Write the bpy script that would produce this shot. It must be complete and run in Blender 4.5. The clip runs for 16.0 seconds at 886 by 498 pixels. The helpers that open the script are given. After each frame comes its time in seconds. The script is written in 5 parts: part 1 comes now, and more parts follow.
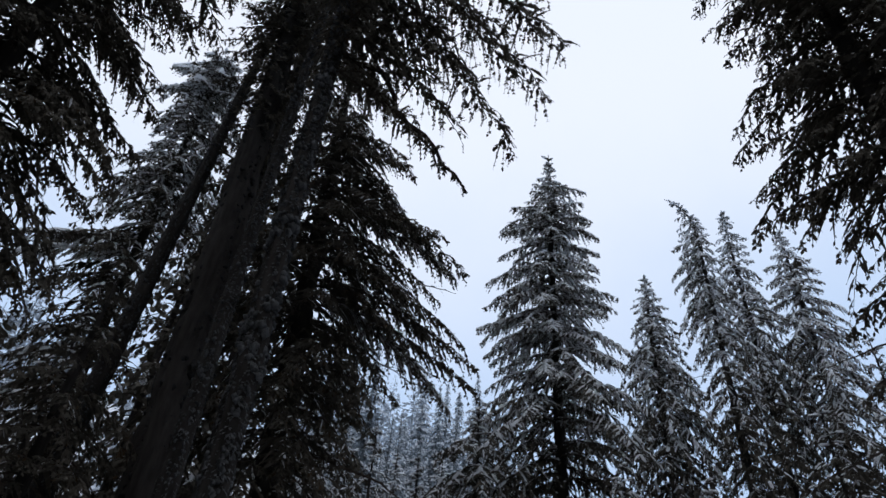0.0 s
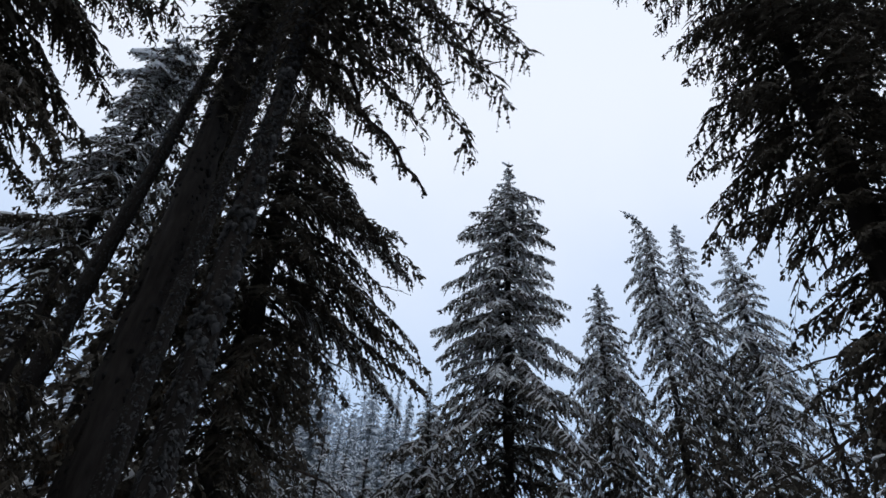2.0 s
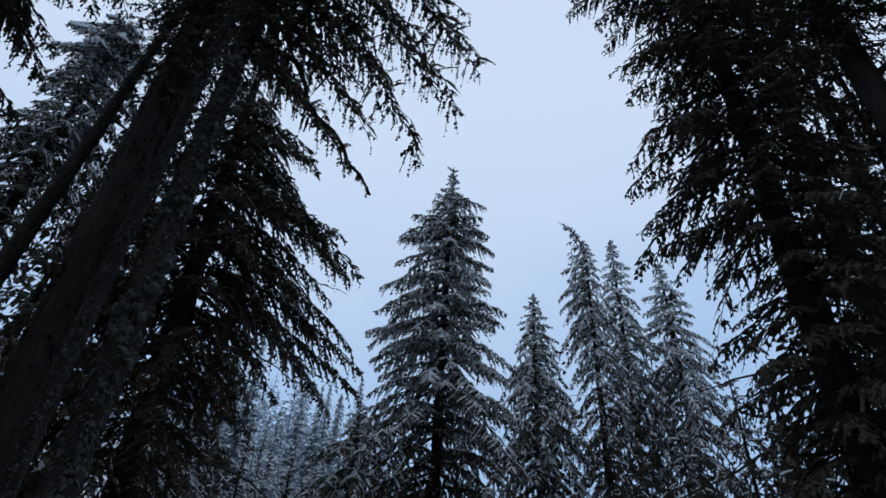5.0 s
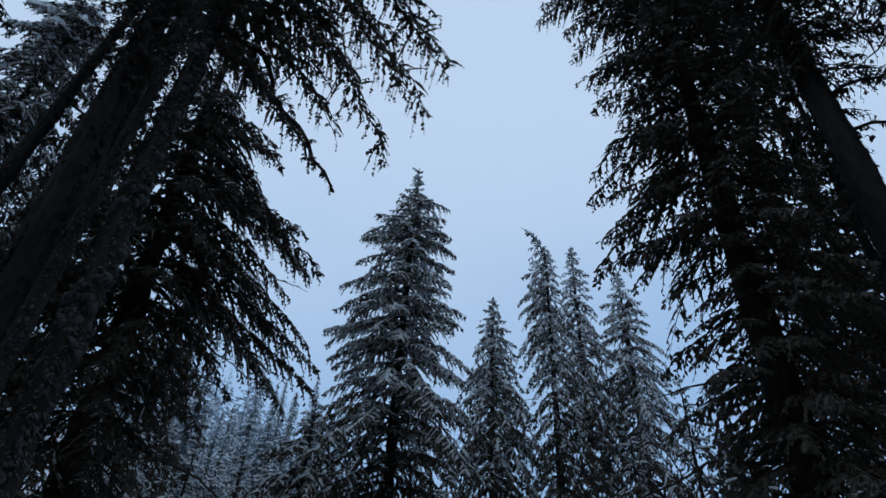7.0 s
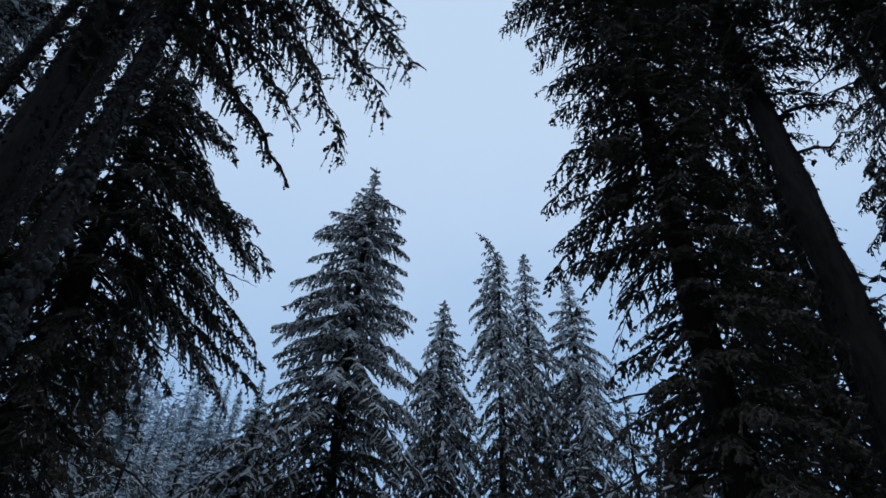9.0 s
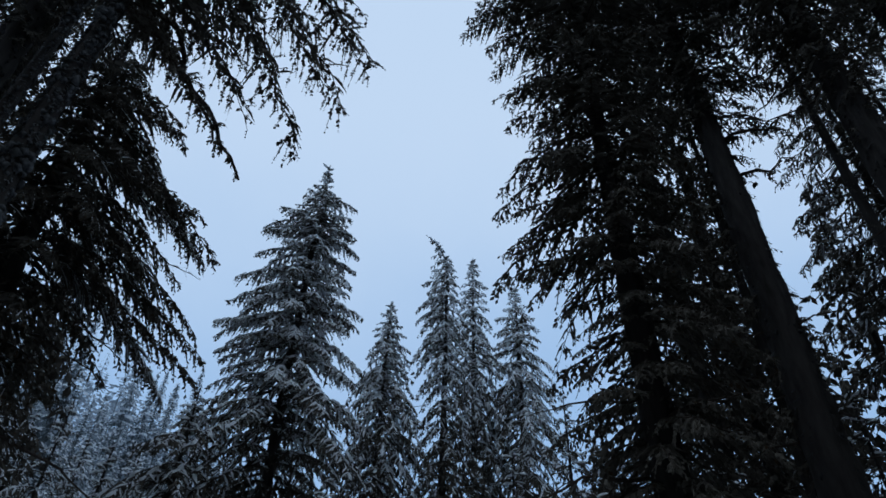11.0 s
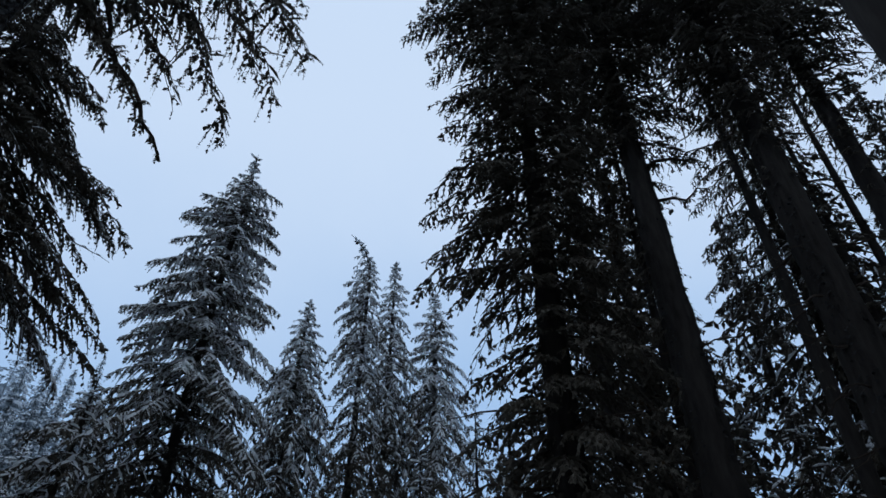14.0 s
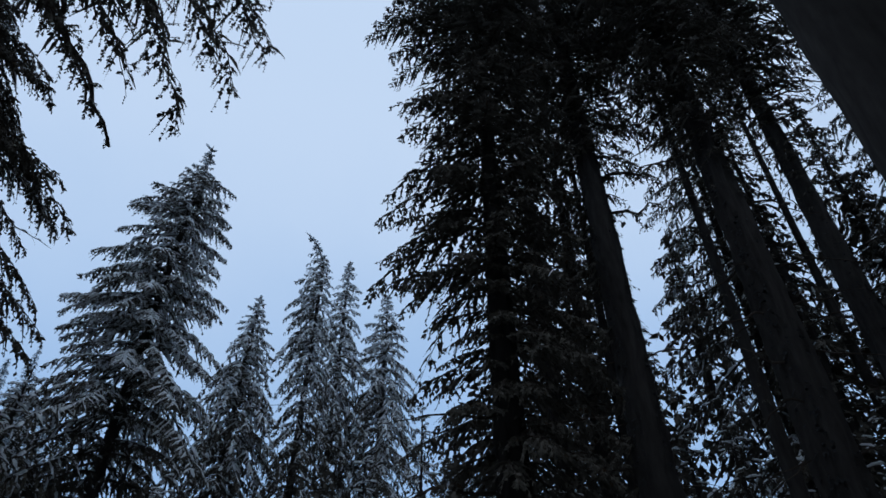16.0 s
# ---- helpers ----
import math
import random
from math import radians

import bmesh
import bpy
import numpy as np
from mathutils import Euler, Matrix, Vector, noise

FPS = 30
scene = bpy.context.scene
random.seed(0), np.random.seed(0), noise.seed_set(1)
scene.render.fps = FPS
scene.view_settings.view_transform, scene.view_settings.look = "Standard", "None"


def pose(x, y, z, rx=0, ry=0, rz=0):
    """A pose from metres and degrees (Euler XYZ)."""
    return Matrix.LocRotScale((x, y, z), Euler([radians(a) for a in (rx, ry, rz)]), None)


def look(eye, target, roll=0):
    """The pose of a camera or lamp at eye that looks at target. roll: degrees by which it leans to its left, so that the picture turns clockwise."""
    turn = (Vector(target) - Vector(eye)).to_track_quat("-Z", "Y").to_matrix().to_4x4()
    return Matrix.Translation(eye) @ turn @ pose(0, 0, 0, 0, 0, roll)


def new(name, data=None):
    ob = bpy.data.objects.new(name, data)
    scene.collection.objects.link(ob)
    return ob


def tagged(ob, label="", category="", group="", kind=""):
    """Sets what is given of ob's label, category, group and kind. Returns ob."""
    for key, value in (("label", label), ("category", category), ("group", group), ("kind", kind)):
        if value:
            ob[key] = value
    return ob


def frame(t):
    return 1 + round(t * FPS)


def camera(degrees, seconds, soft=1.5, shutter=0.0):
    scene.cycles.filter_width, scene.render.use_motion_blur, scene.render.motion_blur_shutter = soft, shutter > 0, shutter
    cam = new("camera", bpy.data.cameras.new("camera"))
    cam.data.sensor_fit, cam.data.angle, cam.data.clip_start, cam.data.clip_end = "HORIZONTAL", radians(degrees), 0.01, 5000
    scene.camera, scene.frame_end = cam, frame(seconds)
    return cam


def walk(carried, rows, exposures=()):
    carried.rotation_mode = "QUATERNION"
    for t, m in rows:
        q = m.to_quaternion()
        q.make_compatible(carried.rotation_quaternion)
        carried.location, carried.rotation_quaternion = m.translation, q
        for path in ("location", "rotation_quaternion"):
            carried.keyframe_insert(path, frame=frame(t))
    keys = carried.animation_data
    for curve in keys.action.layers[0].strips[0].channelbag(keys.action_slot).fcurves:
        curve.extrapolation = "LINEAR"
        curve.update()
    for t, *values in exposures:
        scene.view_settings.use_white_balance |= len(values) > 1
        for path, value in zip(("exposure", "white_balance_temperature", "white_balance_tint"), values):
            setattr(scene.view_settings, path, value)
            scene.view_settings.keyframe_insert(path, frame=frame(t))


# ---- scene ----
# ---------------------------------------------------------------- camera
cam = camera(66.94, 16.0, soft=1.55)
PATH = [
    (0.0, pose(0, 0, 1.6, 129.25, -4.10, -3.26)),
    (0.5, pose(0, 0, 1.6, 129.35, -3.93, -4.24)),
    (1.0, pose(0, 0, 1.6, 129.48, -3.87, -5.43)),
    (1.5, pose(0, 0, 1.6, 129.60, -3.73, -6.51)),
    (2.0, pose(0, 0, 1.6, 129.72, -3.67, -7.63)),
    (2.5, pose(0, 0, 1.6, 129.81, -3.57, -8.68)),
    (3.0, pose(0, 0, 1.6, 129.91, -3.47, -9.74)),
    (3.5, pose(0, 0, 1.6, 130.00, -3.38, -10.80)),
    (4.0, pose(0, 0, 1.6, 130.11, -3.27, -11.87)),
    (6.5, pose(0, 0, 1.6, 130.52, -2.79, -16.60)),
    (7.0, pose(0, 0, 1.6, 130.60, -2.65, -17.68)),
    (7.5, pose(0, 0, 1.6, 130.70, -2.44, -18.82)),
    (8.0, pose(0, 0, 1.6, 130.80, -2.30, -20.00)),
    (8.5, pose(0, 0, 1.6, 130.89, -2.19, -21.17)),
    (9.0, pose(0, 0, 1.6, 130.97, -2.05, -22.37)),
    (11.5, pose(0, 0, 1.6, 131.42, -1.26, -28.73)),
    (12.0, pose(0, 0, 1.6, 131.50, -1.10, -29.98)),
    (12.5, pose(0, 0, 1.6, 131.57, -0.94, -31.28)),
    (13.0, pose(0, 0, 1.6, 131.64, -0.78, -32.61)),
    (13.5, pose(0, 0, 1.6, 131.71, -0.62, -33.92)),
    (14.0, pose(0, 0, 1.6, 131.78, -0.45, -35.21)),
    (14.5, pose(0, 0, 1.6, 131.84, -0.28, -36.47)),
    (15.0, pose(0, 0, 1.6, 131.91, -0.13, -37.64)),
    (15.5, pose(0, 0, 1.6, 131.97, 0.03, -38.78)),
    (16.0, pose(0, 0, 1.6, 132.01, 0.14, -39.86)),
]
EXPOSURES = [
    (0.0, 0.60, 6400, 10.2), (2.0, 0.59, 6420, 9.8), (3.0, 0.54, 6350, 9.2), (4.0, 0.42, 6010, 7.2), (5.5, 0.15, 5560, 4), (6.5, 0.07, 5400, 2), (8.0, 0.05, 5380, 2),
    (9.0, 0.12, 5430, 2), (11.5, 0.13, 5430, 2), (12.5, 0.18, 5580, 4), (13.5, 0.24, 5630, 4), (14.5, 0.20, 5560, 4), (16.0, 0.13, 5460, 4),
]
walk(cam, PATH, EXPOSURES)

# ---------------------------------------------------------------- sky and light
SUN_AZ, SUN_EL = 204.0, 75.0          # where the veiled sun stands, degrees clockwise from +y


def overcast_world():
    world = bpy.data.worlds.new("overcast_sky")
    scene.world = world
    world.use_nodes = True
    nt = world.node_tree
    nt.nodes.clear()
    out = nt.nodes.new("ShaderNodeOutputWorld")
    sky = nt.nodes.new("ShaderNodeTexSky")
    sky.sky_type, sky.sun_disc = "NISHITA", False
    sky.sun_elevation, sky.sun_rotation = radians(SUN_EL), radians(SUN_AZ)
    back = nt.nodes.new("ShaderNodeBackground")
    back.inputs["Strength"].default_value = 0.05
    nt.links.new(sky.outputs[0], back.inputs[0])
    # the cloud layer: one even veil, a little brighter round the sun, with soft folds
    coord = nt.nodes.new("ShaderNodeTexCoord")
    dot = nt.nodes.new("ShaderNodeVectorMath")
    dot.operation = "DOT_PRODUCT"
    a, e = radians(SUN_AZ), radians(SUN_EL)
    dot.inputs[1].default_value = (math.sin(a) * math.cos(e), math.cos(a) * math.cos(e), math.sin(e))
    nt.links.new(coord.outputs["Generated"], dot.inputs[0])
    folds = nt.nodes.new("ShaderNodeTexNoise")
    folds.inputs["Scale"].default_value, folds.inputs["Detail"].default_value = 2.6, 5
    nt.links.new(coord.outputs["Generated"], folds.inputs["Vector"])
    mul = nt.nodes.new("ShaderNodeMath")
    mul.operation = "MULTIPLY_ADD"
    mul.inputs[1].default_value, mul.inputs[2].default_value = 0.30, -0.15
    nt.links.new(folds.outputs[0], mul.inputs[0])
    split = nt.nodes.new("ShaderNodeSeparateXYZ")
    nt.links.new(coord.outputs["Generated"], split.inputs[0])
    near_sun = nt.nodes.new("ShaderNodeMath")
    near_sun.operation = "MULTIPLY_ADD"
    near_sun.inputs[1].default_value = 0.15
    nt.links.new(dot.outputs["Value"], near_sun.inputs[0])
    nt.links.new(mul.outputs[0], near_sun.inputs[2])
    add = nt.nodes.new("ShaderNodeMath")
    add.operation = "MULTIPLY_ADD"
    add.inputs[1].default_value = 0.85
    nt.links.new(split.outputs["Z"], add.inputs[0])
    nt.links.new(near_sun.outputs[0], add.inputs[2])
    ramp = nt.nodes.new("ShaderNodeValToRGB")
    cr = ramp.color_ramp
    cr.interpolation = "EASE"
    cr.elements[0].position, cr.elements[0].color = 0.30, (0.375, 0.495, 0.685, 1)
    cr.elements[1].position, cr.elements[1].color = 0.78, (0.65, 0.69, 0.78, 1)
    nt.links.new(add.outputs[0], ramp.inputs[0])
    cloud = nt.nodes.new("ShaderNodeBackground")
    cloud.inputs["Strength"].default_value = 0.95
    nt.links.new(ramp.outputs[0], cloud.inputs[0])
    mix = nt.nodes.new("ShaderNodeMixShader")
    mix.inputs[0].default_value = 0.92
    nt.links.new(back.outputs[0], mix.inputs[1])
    nt.links.new(cloud.outputs[0], mix.inputs[2])
    nt.links.new(mix.outputs[0], out.inputs[0])


overcast_world()
sun = new("sun", bpy.data.lights.new("sun", "SUN"))
sun.data.energy, sun.data.angle, sun.data.color = 0.3, radians(70), (0.97, 0.98, 1.0)
sun.matrix_world = look((40 * math.sin(radians(SUN_AZ)), 40 * math.cos(radians(SUN_AZ)), 40 * math.tan(radians(SUN_EL))), (0, 0, 0))


# ---------------------------------------------------------------- materials
def material(name, low, high, rough, scale, bump=0.0, island=0.0, stretch=(1, 1, 1), spec=0.3):
    """A surface between two colours by noise at two scales, with relief."""
    m = bpy.data.materials.new(name)
    m.use_nodes = True
    nt = m.node_tree
    bsdf = nt.nodes["Principled BSDF"]
    bsdf.inputs["Roughness"].default_value = rough
    bsdf.inputs["Specular IOR Level"].default_value = spec
    coord = nt.nodes.new("ShaderNodeTexCoord")
    mapping = nt.nodes.new("ShaderNodeMapping")
    mapping.inputs["Scale"].default_value = stretch
    nt.links.new(coord.outputs["Object"], mapping.inputs[0])
    fine = nt.nodes.new("ShaderNodeTexNoise")
    fine.inputs["Scale"].default_value, fine.inputs["Detail"].default_value = scale, 6
    broad = nt.nodes.new("ShaderNodeTexNoise")
    broad.inputs["Scale"].default_value, broad.inputs["Detail"].default_value = scale * 0.13, 3
    for tex in (fine, broad):
        nt.links.new(mapping.outputs[0], tex.inputs["Vector"])
    blend = nt.nodes.new("ShaderNodeMath")
    blend.operation = "MULTIPLY_ADD"
    blend.inputs[1].default_value = 0.55
    nt.links.new(fine.outputs[0], blend.inputs[0])
    half = nt.nodes.new("ShaderNodeMath")
    half.operation = "MULTIPLY"
    half.inputs[1].default_value = 0.45
    nt.links.new(broad.outputs[0], half.inputs[0])
    nt.links.new(half.outputs[0], blend.inputs[2])
    value = blend.outputs[0]
    if island:
        geo = nt.nodes.new("ShaderNodeNewGeometry")
        vary = nt.nodes.new("ShaderNodeMath")
        vary.operation = "MULTIPLY_ADD"
        vary.inputs[1].default_value = island
        nt.links.new(geo.outputs["Random Per Island"], vary.inputs[0])
        nt.links.new(value, vary.inputs[2])
        value = vary.outputs[0]
    ramp = nt.nodes.new("ShaderNodeValToRGB")
    ramp.color_ramp.elements[0].position, ramp.color_ramp.elements[0].color = 0.30, (*low, 1)
    ramp.color_ramp.elements[1].position, ramp.color_ramp.elements[1].color = 0.72 + island, (*high, 1)
    nt.links.new(value, ramp.inputs[0])
    nt.links.new(ramp.outputs[0], bsdf.inputs["Base Color"])
    if bump:
        b = nt.nodes.new("ShaderNodeBump")
        b.inputs["Strength"].default_value, b.inputs["Distance"].default_value = 0.9, bump
        nt.links.new(fine.outputs[0], b.inputs["Height"])
        nt.links.new(b.outputs[0], bsdf.inputs["Normal"])
    return m


BARK = material("furrowed_bark", (0.024, 0.021, 0.019), (0.072, 0.064, 0.058), 0.95, 9.0, 0.03, stretch=(1, 1, 0.22), spec=0.1)
TWIG = material("twig_bark", (0.035, 0.027, 0.022), (0.100, 0.078, 0.064), 0.95, 14.0, spec=0.1)
NEEDLE = material("dark_fir_needles", (0.062, 0.054, 0.043), (0.122, 0.108, 0.086), 0.85, 5.0, island=0.5, spec=0.15)
NEEDLE_RUST = material("browned_needles", (0.030, 0.020, 0.012), (0.080, 0.052, 0.030), 0.9, 5.0, island=0.5, spec=0.1)
RIME = material("rimed_needles", (0.10, 0.12, 0.14), (0.36, 0.39, 0.42), 0.9, 5.0, island=0.5, spec=0.1)
# far needles paled and blued: distance haze put into the colour, with the frost
FROST_HAZE = material("frosted_hazed_far_needles", (0.20, 0.225, 0.25), (0.52, 0.56, 0.60), 0.9, 3.0, island=0.5, spec=0.1)
FAR_HAZE_NEEDLE = material("hazed_far_dark_needles", (0.07, 0.08, 0.085), (0.18, 0.20, 0.21), 0.9, 3.0, island=0.5, spec=0.1)
SNOW = material("fresh_snow", (0.86, 0.88, 0.91), (0.95, 0.96, 0.97), 0.75, 6.0, 0.02, spec=0.2)
MOSS = material("frosted_moss", (0.012, 0.011, 0.010), (0.060, 0.059, 0.060), 0.95, 16.0, 0.03, island=0.25, spec=0.1)
FROSTED_MOSS = material("snow_flecked_moss", (0.022, 0.021, 0.020), (0.17, 0.175, 0.18), 0.95, 14.0, 0.03, island=0.1, spec=0.1)


def thin_snow(m, share):
    """Thin snow lets part of the daylight through."""
    nt = m.node_tree
    bsdf, out = nt.nodes["Principled BSDF"], nt.nodes["Material Output"]
    through_light = nt.nodes.new("ShaderNodeBsdfTranslucent")
    through_light.inputs["Color"].default_value = (0.93, 0.95, 0.97, 1)
    mix = nt.nodes.new("ShaderNodeMixShader")
    mix.inputs[0].default_value = share
    nt.links.new(bsdf.outputs[0], mix.inputs[1])
    nt.links.new(through_light.outputs[0], mix.inputs[2])
    nt.links.new(mix.outputs[0], out.inputs["Surface"])


thin_snow(SNOW, 0.38)
GROUND = material("trodden_forest_snow", (0.42, 0.43, 0.45), (0.80, 0.82, 0.85), 0.9, 0.9, 0.05, spec=0.2)


# ---------------------------------------------------------------- mesh helpers
def mesh_from(name, verts, faces, mats, index=None, smooth=False):
    """A mesh from arrays of vertices and triangles."""
    me = bpy.data.meshes.new(name)
    n, k = len(verts), len(faces)
    me.vertices.add(n)
    me.vertices.foreach_set("co", np.ascontiguousarray(verts, dtype=np.float32).ravel())
    me.loops.add(k * 3)
    me.loops.foreach_set("vertex_index", np.ascontiguousarray(faces, dtype=np.int32).ravel())
    me.polygons.add(k)
    me.polygons.foreach_set("loop_start", np.arange(0, 3 * k, 3, dtype=np.int32))
    for m in mats:
        me.materials.append(m)
    if index is not None:
        me.polygons.foreach_set("material_index", np.ascontiguousarray(index, dtype=np.int32))
    me.polygons.foreach_set("use_smooth", np.full(k, smooth))
    me.update(calc_edges=True)
    return me


def part(name, verts, faces, mats, parent, label="", index=None, smooth=False):
    ob = new(name, mesh_from(name, verts, faces, mats, index, smooth))
    ob.parent = parent
    if label:
        tagged(ob, label)
    return ob


def joined(pieces):
    """Several (verts, faces) as one."""
    verts, faces, base = [], [], 0
    for v, f in pieces:
        verts.append(v)
        faces.append(f + base)
        base += len(v)
    return np.concatenate(verts), np.concatenate(faces)


def tube(points, radii, sides=6, rough=0.0, rng=None, cap=True):
    """A tapered tube along points."""
    p = np.asarray(points, float)
    n = len(p)
    tan = np.gradient(p, axis=0)
    tan /= np.linalg.norm(tan, axis=1)[:, None] + 1e-9
    ref = np.where(np.abs(tan[:, 2:3]) > 0.8, [[1.0, 0, 0]], [[0, 0, 1.0]])
    a = np.cross(tan, ref)
    a /= np.linalg.norm(a, axis=1)[:, None]
    b = np.cross(tan, a)
    ang = np.linspace(0, 2 * np.pi, sides, endpoint=False)
    rad = np.asarray(radii, float)[:, None] * np.ones((1, sides))
    if rough:
        rad = rad * (1 + rough * rng.standard_normal((n, sides)) + rough * 1.3 * rng.standard_normal(sides)[None])
    v = p[:, None] + rad[..., None] * (np.cos(ang)[None, :, None] * a[:, None] + np.sin(ang)[None, :, None] * b[:, None])
    i = np.arange(n - 1)[:, None] * sides + np.arange(sides)[None]
    j = np.arange(n - 1)[:, None] * sides + (np.arange(sides)[None] + 1) % sides
    f = np.concatenate([np.stack([i, j + sides, j], -1).reshape(-1, 3), np.stack([i, i + sides, j + sides], -1).reshape(-1, 3)])
    v = v.reshape(-1, 3)
    if cap:
        v = np.concatenate([v, p[-1:]])
        k = (n - 1) * sides + np.arange(sides)
        f = np.concatenate([f, np.stack([k, np.full(sides, n * sides), (n - 1) * sides + (np.arange(sides) + 1) % sides], -1)])
    return v, f


UP = np.array([0.0, 0.0, 1.0])


def unit(v):
    return v / (np.linalg.norm(v, axis=-1, keepdims=True) + 1e-9)


def sprigs(pos, way, length, width, thick=0.4):
    """Slender closed needle sprigs, each a ridge with two drooping flanks: four triangles a sprig, the two upper ones first."""
    side = unit(np.cross(way, UP + 0.01))
    over = np.cross(side, way)
    mid = pos + way * (length * 0.42)[:, None]
    low = over * (width * thick)[:, None]
    v = np.stack([pos, pos + way * length[:, None], mid + side * width[:, None] - low, mid - side * width[:, None] - low], 1).reshape(-1, 3)
    b = 4 * np.arange(len(pos))[:, None]
    f = np.stack([b + [0, 2, 1], b + [0, 1, 3], b + [0, 3, 2], b + [1, 2, 3]], 1).reshape(-1, 3)
    return v, f


def tufts(pos, way, along, length, base):
    """Needle tufts, each a thin pointed blade with its foot on the twig: one triangle a tuft."""
    foot = along * base[:, None]
    v = np.stack([pos - foot, pos + foot, pos + way * length[:, None]], 1).reshape(-1, 3)
    return v, np.arange(len(v)).reshape(-1, 3)


def fingers(pos, way, flat, length, width):
    """Short fingers of needles, narrow at the foot and widest past the middle, creased along their length: two triangles each."""
    mid = pos + way * (length * 0.45)[:, None] - UP * (width * 0.35)[:, None]
    off = flat * width[:, None]
    v = np.stack([pos, mid - off, pos + way * length[:, None], mid + off], 1).reshape(-1, 3)
    k = 4 * np.arange(len(pos))[:, None, None]
    return v, (k + np.array([[0, 1, 2], [0, 2, 3]])[None]).reshape(-1, 3)


def lobes(a, b, c, r, rise=0.55, foot=0.4):
    """Drooping fingers of foliage from a over b to c, flat underneath with a low ridge, widest past the middle."""
    side = unit(np.cross(b - a, UP + 0.02))
    over = unit(np.cross(side, b - a))
    low = over * (0.35 if rise < 0.6 else 0.08)
    ring = np.stack([over * rise, side - low, -side - low], 1)
    v = np.concatenate([a[:, None] + ring * r[:, None, None] * foot, b[:, None] + ring * r[:, None, None], c[:, None]], 1).reshape(-1, 3)
    tri = np.array([[0, 1, 4], [0, 4, 3], [1, 2, 5], [1, 5, 4], [2, 0, 3], [2, 3, 5], [3, 4, 6], [4, 5, 6], [5, 3, 6]])
    return v, (7 * np.arange(len(a))[:, None, None] + tri[None]).reshape(-1, 3)


def kites(a, b, c, r):
    """Slim creased blades from a over b to c: two triangles each."""
    off = unit(np.cross(b - a, UP + 0.02)) * r[:, None]
    v = np.stack([a, b - off, c, b + off], 1).reshape(-1, 3)
    k = 4 * np.arange(len(a))[:, None, None]
    return v, (k + np.array([[0, 1, 2], [0, 2, 3]])[None]).reshape(-1, 3)


def lumps(pos, way, length, width, height):
    """Soft lumps of snow lying along a way."""
    side = unit(np.cross(way, UP + 0.01))
    over = np.cross(side, way)
    l, w, h = length[:, None], width[:, None], height[:, None]
    a, b = pos - way * l * 0.62 + over * h * 0.1, pos + way * l * 0.55 + over * h * 0.12
    ring = (over * h, side * w * 0.95 - over * h * 0.35, -side * w * 0.95 - over * h * 0.35)
    v = np.stack([pos - way * l, *(a + r * 0.9 for r in ring), *(b + r for r in ring), pos + way * l], 1).reshape(-1, 3)
    tri = np.array([[0, 2, 1], [0, 3, 2], [0, 1, 3], [1, 2, 5], [1, 5, 4], [2, 3, 6], [2, 6, 5], [3, 1, 4], [3, 4, 6], [7, 4, 5], [7, 5, 6], [7, 6, 4]])
    return v, (8 * np.arange(len(pos))[:, None, None] + tri[None]).reshape(-1, 3)


def blobs(rng, pos, size):
    """Rough round clumps, each a dented icosahedron of its own."""
    g = (1 + 5 ** 0.5) / 2
    ico = unit(np.array([[-1, g, 0], [1, g, 0], [-1, -g, 0], [1, -g, 0], [0, -1, g], [0, 1, g], [0, -1, -g], [0, 1, -g], [g, 0, -1], [g, 0, 1], [-g, 0, -1], [-g, 0, 1]]))
    tri = np.array([[0, 11, 5], [0, 5, 1], [0, 1, 7], [0, 7, 10], [0, 10, 11], [1, 5, 9], [5, 11, 4], [11, 10, 2], [10, 7, 6], [7, 1, 8],
                    [3, 9, 4], [3, 4, 2], [3, 2, 6], [3, 6, 8], [3, 8, 9], [4, 9, 5], [2, 4, 11], [6, 2, 10], [8, 6, 7], [9, 8, 1]])
    v = pos[:, None] + ico[None] * size[:, None, :] * rng.uniform(0.7, 1.3, (len(pos), 12, 1))
    return v.reshape(-1, 3), (12 * np.arange(len(pos))[:, None, None] + tri[None]).reshape(-1, 3)


